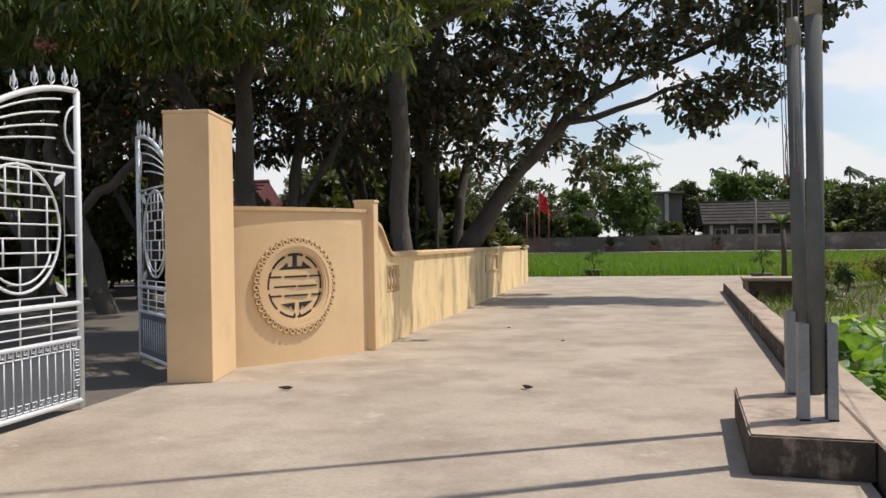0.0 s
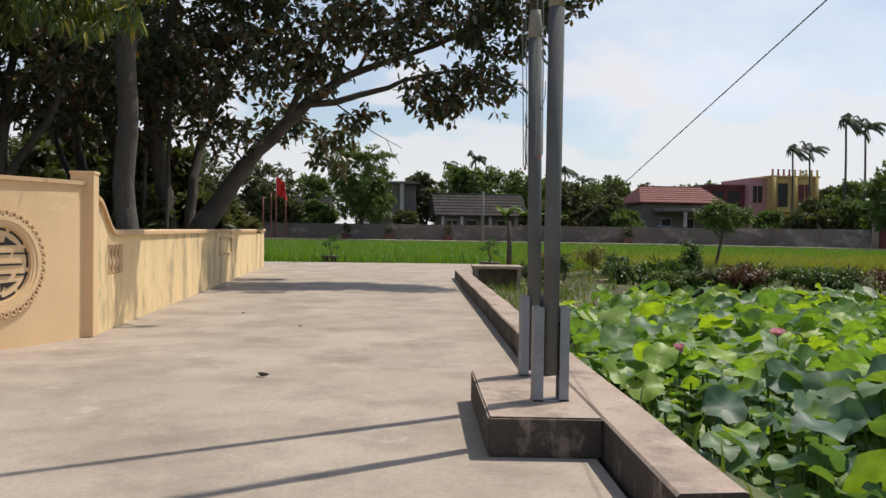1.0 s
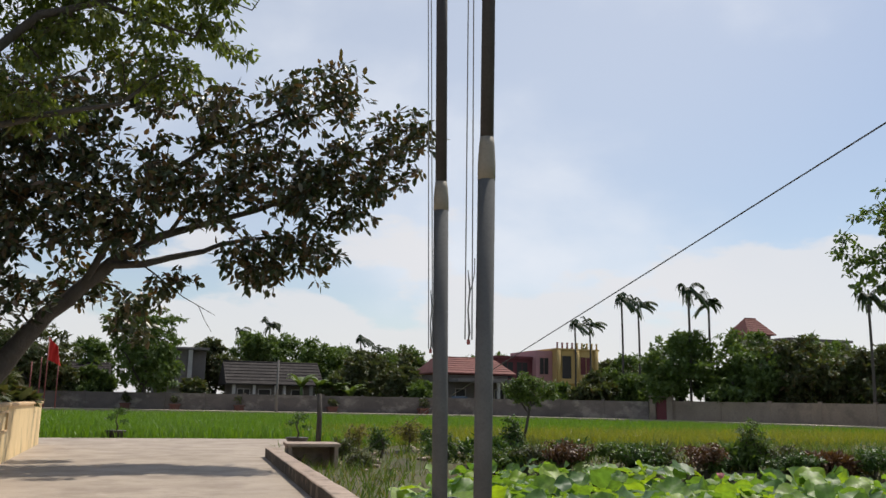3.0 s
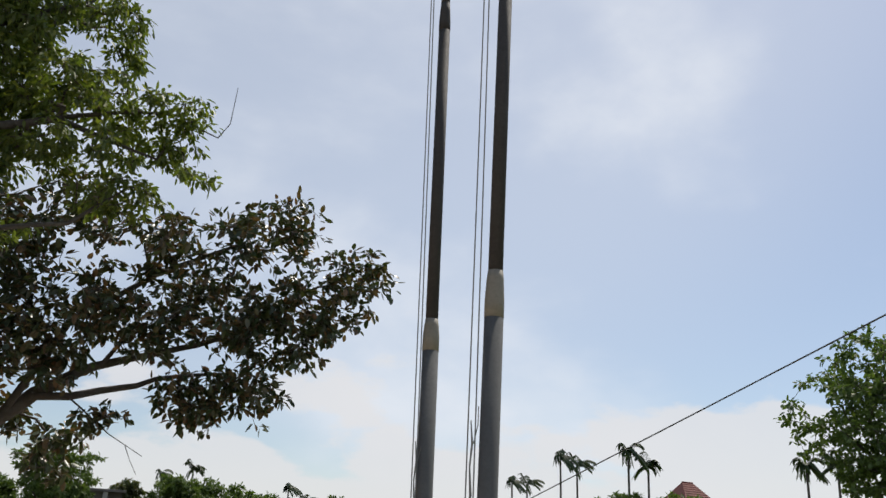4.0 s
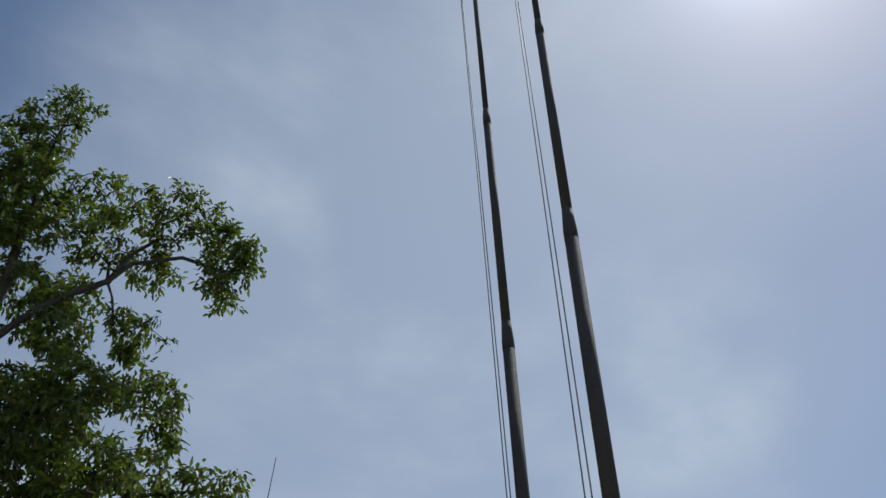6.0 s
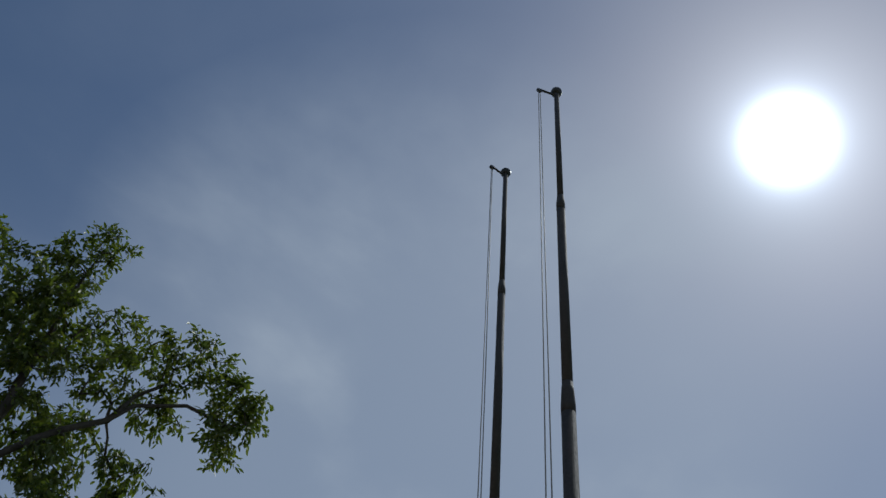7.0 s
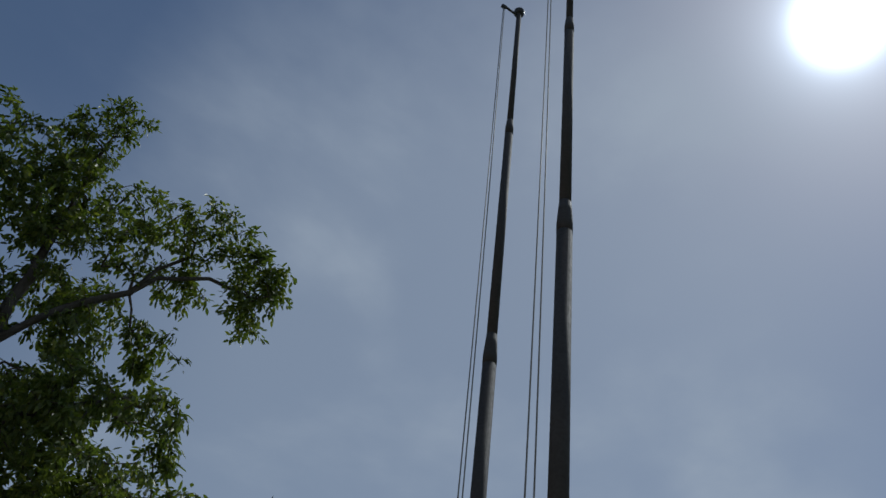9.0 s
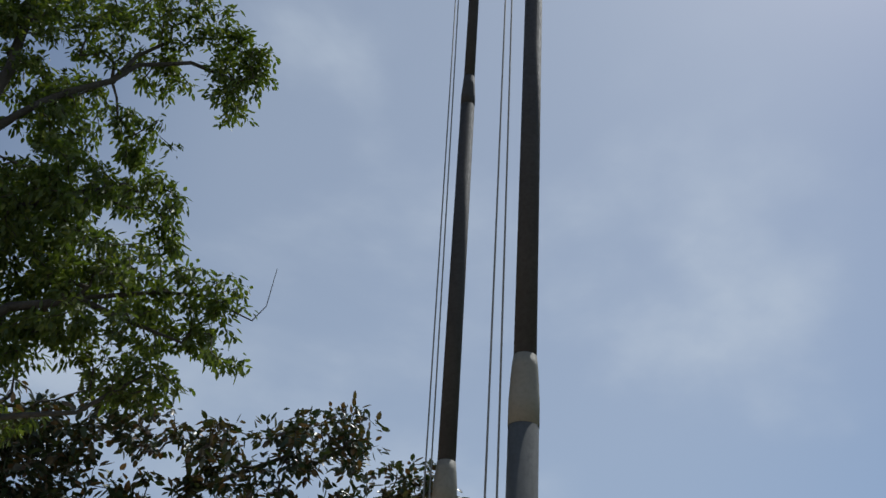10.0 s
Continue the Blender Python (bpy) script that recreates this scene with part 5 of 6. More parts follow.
wx = grng.uniform(1.3, 36, 34000)
wy = grng.uniform(0.5, 31, 34000)
keep = np.array([(not in_pond(x, y, -0.1)) and y < 29.6 - 0.05 * x and x > kerb_x(y) + 0.6 and y > pond_near(x) - 3 for x, y in zip(wx, wy)])
wx, wy = wx[keep], wy[keep]
wz = np.array([ground_height(x, y) for x, y in zip(wx, wy)]) - 0.03
half = grng.random(len(wx)) < 0.5
blades_of("bank_weeds", np.stack([wx, wy, wz], 1)[half], 0.36, 0.013, 0.6, WEED, "ragged green weeds on the pond bank", "weeds", 12)
blades_of("dry_grass", np.stack([wx, wy, wz], 1)[~half], 0.20, 0.010, 0.8, DRYGRASS, "dry yellowish grass on the pond bank", "grass", 13)
nx_, ny_ = grng.uniform(1.35, 3.2, 2600), grng.uniform(-1.0, 2.4, 2600)
kk = np.array([not in_pond(x, y, -0.05) for x, y in zip(nx_, ny_)])
blades_of("verge_grass", np.stack([nx_, ny_, np.full(len(nx_), -0.07)], 1)[kk], 0.11, 0.006, 0.9, DRYGRASS, "short dry grass at the end of the kerb", "grass", 14)


def shrub(x, y, h, r, mat, seed, label, leaf=(0.12, 0.06), twigs=70, tall=False, z=None):
    g = ground_height(x, y) if z is None else z
    limbs = [[(x, y, g, 0.025), (x + 0.05, y, g + h * 0.35, 0.02), (x, y, g + h * 0.6, 0.012)]]
    if tall:
        clumps = [(x, y, g + h * 0.28, r, r, h * 0.3), (x, y, g + h * 0.62, r * 0.85, r * 0.85, h * 0.34)]
    else:
        q = np.random.default_rng(seed)
        clumps = [(x + q.uniform(-0.5, 0.5) * r, y + q.uniform(-0.4, 0.4) * r, g + h * q.uniform(0.35, 0.65), r * 0.65, r * 0.6, h * 0.35) for _ in range(4)]
    return grow_tree("shrub", (x, y, g), label, limbs, clumps, twigs, seed, TWIG, mat, leaves=16, size=leaf, droop=0.1, spread=1.0, puff=0.13, simple=True, category="shrub", group="shrubs on the pond bank")


shrub(8.6, 20.2, 1.3, 0.42, SHRUB, 201, "clipped dark green upright shrub on the bank", (0.09, 0.05), 150, True)
shrub(13.9, 17.2, 1.35, 0.55, FARLIGHT, 202, "light green conical shrub on the bank", (0.09, 0.05), 150, True)
shrub(17.6, 15.6, 1.3, 0.8, SHRUB, 203, "rounded green shrub on the bank", (0.14, 0.07), 110)
k = 0
for x in np.arange(6.6, 27, 0.62):
    k += 1
    yy = pond_far(x) + 0.55 + 0.55 * math.sin(k * 2.3)
    kind = (REDSHRUB, SHRUB, FARLIGHT, SHRUB, FARDARK)[k % 5]
    lab = ("reddish low shrub at the pond edge", "green leafy shrub at the pond edge", "light green weedy shrub at the pond edge", "green leafy shrub at the pond edge", "dark tangled shrub at the pond edge")[k % 5]
    shrub(x, yy, 0.42 + 0.3 * abs(math.sin(k * 1.7)), 0.75, kind, 210 + k, lab, (0.11, 0.06) if k % 3 else (0.22, 0.09), 85)
for j, (x, y, h) in enumerate(((5.3, 25.2, 0.8), (6.0, 23.4, 0.9), (7.2, 24.6, 1.0), (4.9, 21.6, 0.5), (8.6, 27.0, 0.8), (6.4, 27.4, 1.1))):
    shrub(x, y, h, 0.55, (FARDARK, SHRUB, DRYGRASS)[j % 3], 260 + j, ("dark straggling shrub among rubble", "green shrub among rubble", "half-dry shrub among rubble")[j % 3], (0.11, 0.05), 55)

# pots and rubble at the end of the kerb
def potted(x, y, z, h, label, seed):
    ob = holder("potted_plant", pose(x, y, z), label, "potted plant", "potted bonsai by the lane")
    tube("pot", [(0, 0, 0), (0, 0, 0.05), (0, 0, 0.22), (0, 0, 0.26), (0, 0, 0.24)], [0.26, 0.30, 0.38, 0.40, 0.34], CERAMIC, ob, 14)
    tube("stem", [(0, 0, 0.2), (0.06, 0, 0.4), (-0.03, 0.02, 0.6), (0.05, 0, h)], [0.04, 0.035, 0.03, 0.015], TWIG, ob, 6)
    rng = np.random.default_rng(seed)
    p = blob_points(rng, [(0.1, 0, h, 0.3, 0.25, 0.16), (-0.22, 0.05, h * 0.78, 0.22, 0.2, 0.1), (0.3, -0.05, h * 0.62, 0.2, 0.2, 0.08)], 260)
    v, t = leaf_arrays(p, unit(rng.normal(size=(260, 3))), unit(rng.normal(size=(260, 3)) + [0, 0, 1]), rng.uniform(0.06, 0.12, 260), rng.uniform(0.03, 0.06, 260))
    tagged(tri_mesh("crown", v, t, SHRUB, ob), kind="stuff")


potted(-1.1, 35.0, 0.0, 0.95, "small bonsai in a dark round pot by the field", 1)
potted(4.75, 29.4, 0.0, 0.95, "leafy bonsai in a dark pot at the lane corner", 2)
tr = holder("concrete_trough", pose(3.75, 22.4, 0) @ Matrix.Rotation(radians(-6), 4, "Z"), "open-ended grey concrete box beside the kerb", "trough")
box("side", (-0.65, -0.55, -0.3), (-0.55, 0.55, 0.34), KERB, tr, 0.01)
box("side", (0.55, -0.55, -0.3), (0.65, 0.55, 0.34), KERB, tr, 0.01)
box("lid", (-0.70, -0.60, 0.34), (0.70, 0.60, 0.42), KERB, tr, 0.012)
box("back", (-0.55, 0.45, -0.3), (0.55, 0.55, 0.34), KERB, tr)
stump = tube("old_post", [(5.4, 29.0, -0.2), (5.42, 29.0, 0.9), (5.38, 29.0, 1.75)], [0.10, 0.09, 0.085], BARK, None, 9)
tagged(stump, "weathered old wooden post at the field corner", "post")
rrng = random.Random(4)
for i in range(26):
    x, y = rrng.uniform(4.6, 8.6), rrng.uniform(20.5, 25.5)
    if in_pond(x, y, -0.3):
        continue
    bm = bmesh.new()
    bmesh.ops.create_icosphere(bm, subdivisions=1, radius=rrng.uniform(0.07, 0.2))
    for v in bm.verts:
        v.co *= rrng.uniform(0.75, 1.2)
        v.co.z *= 0.6
    rk = part("rubble_stone", bm, KERB if i % 3 else CREAMWALL)
    rk.location = (x, y, ground_height(x, y) + 0.03)
    tagged(rk, "broken lump of rubble on the bank", "stone", "rubble on the bank")
for i, (x, y, a) in enumerate(((-3.76, 6.18, 0.2), (-1.35, 6.46, 2.5), (-1.2, 10.6, 0.5), (-2.2, 12.5, 0.4))):
    ln, wd = (0.15, 0.034) if i < 2 else (0.06, 0.016)
    grid = []
    for u in np.linspace(0, 1, 8):
        half = wd * math.sin(math.pi * min(0.98, max(0.03, u))) ** 0.7
        for c in np.linspace(-1, 1, 5):
            lift = half * (0.25 + 0.75 * abs(c)) * abs(c) + 0.15 * ln * (2 * u - 1) ** 2
            px, py = (u - 0.5) * ln, half * 0.75 * c + 0.012 * math.sin(4 * u)
            grid.append((px * math.cos(a) - py * math.sin(a), px * math.sin(a) + py * math.cos(a), lift))
    tris = []
    for u in range(7):
        for c in range(4):
            k0 = u * 5 + c
            tris += [(k0, k0 + 1, k0 + 6), (k0, k0 + 6, k0 + 5)]
    lf = tri_mesh("fallen_leaf", np.array(grid), np.array(tris), TWIG, smooth=True)
    lf.location = (x, y, 0.006)
    tagged(lf, "dry brown curled leaf on the concrete", "leaf", "fallen leaves")

# ---- far side of the field ----
wall_pts = [(-60, 94.5), (-4, 92.8), (14.5, 86), (33, 80), (44.15, 66.95)]
def wall_run(name, pts, h, mat, label, thick=0.2, piers=0):
    ob = holder(name, pose(0, 0, 0), label, "wall")
    for (xa, ya), (xb, yb) in zip(pts, pts[1:]):
        d = Vector((xb - xa, yb - ya))
        n = max(1, round(d.length / 4))
        for i in range(n):
            p, q = Vector((xa, ya)) + d * (i / n), Vector((xa, ya)) + d * ((i + 1) / n)
            m = Matrix.Translation((p.x, p.y, 0)) @ Matrix.Rotation(math.atan2(d.y, d.x), 4, "Z")
            L = (q - p).length
            box("bay", (0.12, 0, -0.3), (L - 0.0, thick, h), mat, ob, 0, m=m)
            box("pier", (-0.12, -0.06, -0.3), (0.12, thick + 0.06, h + 0.12), mat, ob, 0, m=m)
    return ob


wall_run("village_wall", wall_pts, 1.95, GREYWALL, "long dark grey block wall along the village path")
wall_run("cream_wall", [(45.62, 65.15), (49.5, 57.5), (53, 50), (55, 42), (57, 34)], 2.0, CREAMWALL, "cream plastered boundary wall beside the field")
gate = holder("yard_gate", pose(44.4, 66.6, 0), "brown gate between two cream piers", "gate")
GM = Matrix.Rotation(math.atan2(-2.4, 2.0), 4, "Z")
for u in (0.0, 1.55):
    box("pier", (u - 0.28, -0.22, -0.2), (u + 0.28, 0.22, 2.3), CREAMWALL, gate, 0.02, m=GM)
box("door", (0.30, -0.04, 0), (1.25, 0.04, 2.1), HOUSEMAROON, gate, 0.01, m=GM)
box("lintel", (-0.3, -0.26, 2.3), (1.85, 0.26, 2.45), CREAMWALL, gate, 0.02, m=GM)


def opening(parent, x0, x1, z0, z1, y, mat=DARKFILL, frame_mat=HOUSEWHITE, name="window"):
    w = box(name, (x0, y - 0.02, z0), (x1, y + 0.1, z1), mat, parent)
    for a, b, c, d in ((x0 - 0.08, x0, z0, z1), (x1, x1 + 0.08, z0, z1), (x0 - 0.08, x1 + 0.08, z1, z1 + 0.08)):
        box("frame", (a, y - 0.06, c), (b, y + 0.06, d), frame_mat, w)
    if name == "window":
        box("sill", (x0 - 0.12, y - 0.12, z0 - 0.08), (x1 + 0.12, y + 0.06, z0), frame_mat, w)
        xm = (x0 + x1) / 2
        box("mullion", (xm - 0.03, y - 0.04, z0), (xm + 0.03, y, z1), frame_mat, w)
    return w


def pitched(parent, x0, x1, y0, y1, eave, ridge, mat, over=0.4, hip=0.0, name="roof"):
    ym = (y0 + y1) / 2
    th = 0.14
    a = [(x0 - over, y0 - over, eave), (x1 + over, y0 - over, eave), (x1 + over, y1 + over, eave), (x0 - over, y1 + over, eave), (x0 - over + hip, ym, ridge), (x1 + over - hip, ym, ridge)]
    v = a + [(x, y, z - th) for x, y, z in a]
    f = [(0, 1, 5, 4), (2, 3, 4, 5), (0, 4, 3), (1, 2, 5), (7, 6, 10, 11), (9, 8, 11, 10), (0, 6, 7, 1), (1, 7, 8, 2), (2, 8, 9, 3), (3, 9, 6, 0)]
    r = link_mesh(name, v, f, mat, parent)
    tube("ridge", [a[4], a[5]], 0.11, mat, r, 6)
    # raised tile courses
    n = 7
    for i in range(1, n):
        q = i / n
        l0 = Vector(a[0]).lerp(Vector(a[4]), q) + Vector((0.05, 0, 0.03))
        l1 = Vector(a[1]).lerp(Vector(a[5]), q) + Vector((-0.05, 0, 0.03))
        tube("tile_course", [l0, l1], 0.04, mat, r, 4)
    return r


h = holder("farmhouse", pose(0, 0, 0), "low old farmhouse with a dark brown tiled roof", "house")
box("wall", (10.2, 93.0, -0.1), (19.2, 98.6, 3.15), HOUSEGREY, h)
pitched(h, 9.9, 19.5, 92.4, 99.2, 3.1, 5.5, ROOFDARK)
for x in (10.9, 13.1, 16.6):
    opening(h, x, x + 1.2, 0.2 if x > 12 else 1.0, 2.5, 92.98, name="door" if x > 12 else "window")
for x in (10.4, 12.5, 14.8, 15.7, 18.6):
    box("column", (x - 0.16, 92.3, -0.1), (x + 0.16, 92.62, 2.98), HOUSEWHITE, h, 0.02)
h = holder("concrete_building", pose(0, 0, 0), "tall bare concrete building with a white pier", "house")
box("wall", (2.6, 98, -0.1), (6.4, 104, 6.7), HOUSEGREY, h)
box("roof_slab", (2.3, 97.4, 6.7), (8.2, 104.4, 6.95), HOUSEGREY, h, 0.02)
box("wing", (6.42, 99, -0.1), (8.0, 104, 6.69), HOUSEGREY, h)
box("pier", (6.0, 97.6, -0.1), (6.45, 97.98, 6.69), HOUSEWHITE, h, 0.02)
box("porch", (3.6, 95.2, -0.1), (6.3, 97.5, 2.5), HOUSEWHITE, h, 0.03)
opening(h, 3.9, 4.7, 0.9, 2.0, 95.2)
opening(h, 5.2, 6.0, 0.1, 2.0, 95.2, name="door")
box("porch_slab", (3.4, 94.8, 2.5), (6.5, 97.5, 2.66), HOUSEWHITE, h)
h = holder("bungalow", pose(0, 0, 0), "grey bungalow with a red hipped roof and white columns", "house")
box("wall", (32.4, 90.5, -0.1), (41.0, 97.0, 4.6), HOUSEGREY, h)
pitched(h, 32.2, 41.4, 90.0, 97.4, 4.85, 6.7, ROOFRED, 0.3, 1.2)
box("canopy", (33.6, 87.2, 3.75), (42.2, 90.48, 4.1), HOUSEGREY, h, 0.03)
for x in (36.2, 38.6, 40.9):
    tube("column", [(x, 87.7, -0.1), (x, 87.7, 0.3), (x, 87.7, 3.4), (x, 87.7, 3.75)], [0.26, 0.20, 0.20, 0.27], HOUSEWHITE, h, 10)
for x in (34.6, 37.2, 39.4):
    opening(h, x, x + 1.1, 0.5, 3.0, 90.48, name="door")
box("blue_gate", (32.4, 86.0, 0), (34.2, 86.12, 2.2), BLUEDOOR, h, 0.02)
h = holder("villa", pose(0, 0, 0), "two-storey yellow and pink villa with a crenellated parapet", "house")
box("wing", (43.0, 97.4, -0.1), (47.6, 104, 7.0), HOUSEMAROON, h)
box("wing_parapet", (42.8, 97.2, 7.0), (47.6, 104.2, 7.35), HOUSEMAROON, h, 0.03)
box("middle", (47.62, 96.4, -0.1), (49.9, 104, 8.1), HOUSEPINK, h)
box("front", (49.92, 95.4, -0.1), (55.6, 104, 8.2), HOUSEYEL, h)
box("cornice", (49.7, 95.1, 8.2), (55.9, 104.2, 8.42), HOUSEYEL, h, 0.03)
for i in range(9):
    x = 50.0 + i * 0.7
    tube("parapet_post", [(x, 95.3, 8.42), (x, 95.3, 8.9), (x, 95.3, 9.15)], [0.13, 0.10, 0.16], REDPAINT if i < 4 else HOUSEYEL, h, 6)
for x in (49.95, 52.6, 55.3):
    tube("column", [(x + 0.15, 95.1, 4.2), (x + 0.15, 95.1, 8.2)], 0.24, HOUSEYEL, h, 10)
opening(h, 50.7, 52.0, 4.7, 7.5, 95.38, name="door", frame_mat=HOUSEYEL)
opening(h, 53.3, 54.9, 5.2, 7.4, 95.38, HOUSEMAROON, HOUSEYEL)
opening(h, 48.1, 49.3, 5.2, 7.2, 96.38, DARKFILL, HOUSEPINK)
for x in (43.4, 45.4):
    opening(h, x, x + 1.5, 4.6, 6.6, 97.38, DARKFILL, HOUSEMAROON)
box("balcony", (49.7, 94.4, 4.1), (55.9, 95.38, 4.3), HOUSEYEL, h, 0.02)
h = holder("white_house", pose(0, 0, 0), "white flat-roofed house with a red tiled turret", "house")
box("wall", (83.5, 92, -0.1), (93.5, 100, 10.6), HOUSEWHITE, h)
box("roof_slab", (83.0, 91.4, 10.6), (94.0, 100.4, 10.95), HOUSEGREY, h, 0.03)
pitched(h, 76.3, 80.3, 91.5, 95.5, 11.2, 13.4, ROOFRED, 0.3, 1.4, "turret_roof")
box("turret", (76.5, 91.7, -0.1), (80.1, 95.3, 11.1), CREAMWALL, h)
for x in (84.6, 88.4):
    opening(h, x, x + 1.4, 7.2, 9.2, 91.98)
h = holder("long_shed", pose(0, 0, 0), "long grey flat-roofed shed behind the boundary wall", "shed")
box("wall", (62, 50, -0.1), (86, 58, 4.3), HOUSEGREY, h)
box("roof_slab", (61.4, 49.4, 4.3), (86.4, 58.4, 4.6), GREYWALL, h, 0.03)
box("upper", (66, 52, 4.6), (86, 58, 5.6), GREYWALL, h)
for x in (64, 68, 72):
    opening(h, x, x + 1.5, 1.4, 2.8, 49.98)
h = holder("green_house", pose(0, 0, 0), "small green house with a low tiled roof", "house")
box("wall", (-10.5, 97, -0.1), (-2.5, 102, 3.6), HOUSEGREEN, h)
pitched(h, -10.8, -2.2, 96.6, 102.4, 3.6, 5.0, ROOFDARK)
opening(h, -7, -6, 1, 2.4, 96.98)
for (x, y, w, d, z, rz, m1, m2, lb) in ((-34, 40, 12, 5, 3.0, 4.4, CREAMWALL, ROOFDARK, "pale long building behind the yard trees"), (-19.5, 30.5, 4.6, 4, 2.9, 4.2, HOUSEPINK, HOUSEMAROON, "small shrine with a dark red tiled roof in the yard"), (-12.2, 33.5, 1.3, 2, 3.2, 3.8, HOUSEGREEN, HOUSEPINK, "little green painted hut in the yard")):
    h = holder("yard_building", pose(x, y, 0), lb, "building")
    box("wall", (0, 0, -0.1), (w, d, z), m1, h)
    pitched(h, 0, w, 0, d, z, rz, m2, 0.35)
    opening(h, w * 0.3, w * 0.3 + 0.9, 0.1, 2.0, -0.02, name="door")
    opening(h, w * 0.65, w * 0.65 + 0.8, 0.9, 2.0, -0.02)

# planters in front of the village wall
def brick_planter(x, y, z, h, seed):
    ob = holder("brick_planter", pose(x, y, z), "squat reddish brick planter with a clipped shrub on the village path", "planter", "planters by the village wall")
    box("base", (-0.55, -0.45, 0), (0.55, 0.45, 0.22), REDBRICK, ob, 0.02)
    box("body", (-0.45, -0.36, 0.22), (0.45, 0.36, 0.75), REDBRICK, ob, 0.02)
    box("rim", (-0.55, -0.45, 0.75), (0.55, 0.45, 0.90), REDBRICK, ob, 0.02)
    rng = np.random.default_rng(seed)
    p = blob_points(rng, [(0, 0, 1.1 + h * 0.4, 0.45, 0.4, h * 0.5), (0.3, 0.1, 1.0 + h * 0.3, 0.4, 0.35, h * 0.3)], 200)
    v, t = leaf_arrays(p, unit(rng.normal(size=(200, 3))), unit(rng.normal(size=(200, 3)) + [0, 0, 1]), rng.uniform(0.18, 0.3, 200), rng.uniform(0.09, 0.15, 200))
    tagged(tri_mesh("crown", v, t, FARDARK, ob), kind="stuff")


for k, (x, y, h) in enumerate(((-0.2, 91.2, 0.9), (4.4, 89.6, 0.7), (10.4, 87.6, 0.9), (27.6, 81.4, 1.0), (19.0, 84.2, 0.6))):
    brick_planter(x, y, 0.0, h, 900 + k)


def banana_plant(x, y, h, seed):
    ob = holder("banana_plant", pose(x, y, 0), "banana plant with long torn arching leaves", "plant", "banana plants by the village wall")
    rng = np.random.default_rng(seed)
    tube("stem", [(0, 0, 0), (0.05, 0, h * 0.3), (0, 0, h * 0.55)], [0.22, 0.18, 0.12], STEMG, ob, 8)
    for k in range(9):
        a = 2 * math.pi * k / 9 + rng.uniform(-0.3, 0.3)
        rise = rng.uniform(0.9, 1.9)
        mid = [np.array([math.cos(a) * u * 1.7, math.sin(a) * u * 1.7, h * 0.5 + rise * (1.9 * u - 1.25 * u * u)]) for u in np.linspace(0, 1, 8)]
        sd = np.array([-math.sin(a), math.cos(a), 0.0])
        v, f = [], []
        for i, p in enumerate(mid):
            w = 0.34 * math.sin(math.pi * min(0.97, 0.10 + 0.85 * i / 7)) ** 0.6
            v += [tuple(p + sd * w - np.array([0, 0, 0.12 * w])), tuple(p), tuple(p - sd * w - np.array([0, 0, 0.12 * w]))]
        for i in range(7):
            f += [(i * 3, i * 3 + 1, i * 3 + 4, i * 3 + 3), (i * 3 + 1, i * 3 + 2, i * 3 + 5, i * 3 + 4)]
        link_mesh("leaf", v, f, FARLIGHT, ob)


for k, (x, y, h) in enumerate(((16.6, 88.0, 5.6), (18.6, 88.4, 5.2), (20.2, 87.6, 4.6), (21.4, 86.4, 3.8))):
    banana_plant(x, y, h, 930 + k)

lp = holder("lamp_post", pose(13.4, 83.6, 0.05), "slim concrete lamp post by the path", "lamp post")
tube("pole", [(0, 0, 0), (0, 0, 5.2)], [0.15, 0.10], HOUSEGREY, lp, 8)
box("bracket", (-0.5, -0.05, 4.9), (0.1, 0.05, 4.98), HOUSEGREY, lp)
for i, (x, hh) in enumerate(((-8.7, 4.6), (-7.9, 5.0), (-7.4, 6.9), (-6.4, 5.0))):
    fp = holder("village_flagpole", pose(x, 88.9, 0.0), "thin faded red flagpole" + (" with a limp red flag" if i == 2 else " by the path"), "flagpole", "village flagpoles")
    tube("pole", [(0, 0, 0), (0, 0, hh)], [0.07, 0.05], REDPAINT, fp, 6)
    if i == 2:
        v, f = [], []
        nu, nv = 12, 10
        for a in range(nu + 1):
            for b in range(nv + 1):
                u, w = a / nu, b / nv
                v.append((0.05 + u * 1.15 * (0.7 + 0.3 * w), 0.24 * math.sin(u * 11 + w * 3) * u, hh - 0.1 - w * 2.0 - u * (0.75 + 0.25 * math.sin(w * 4)) ))
        for a in range(nu):
            for b in range(nv):
                q = a * (nv + 1) + b
                f.append((q, q + 1, q + nv + 2, q + nv + 1))
        cloth = link_mesh("flag", v, f, REDCLOTH, fp, "limp red cloth flag", smooth=True)


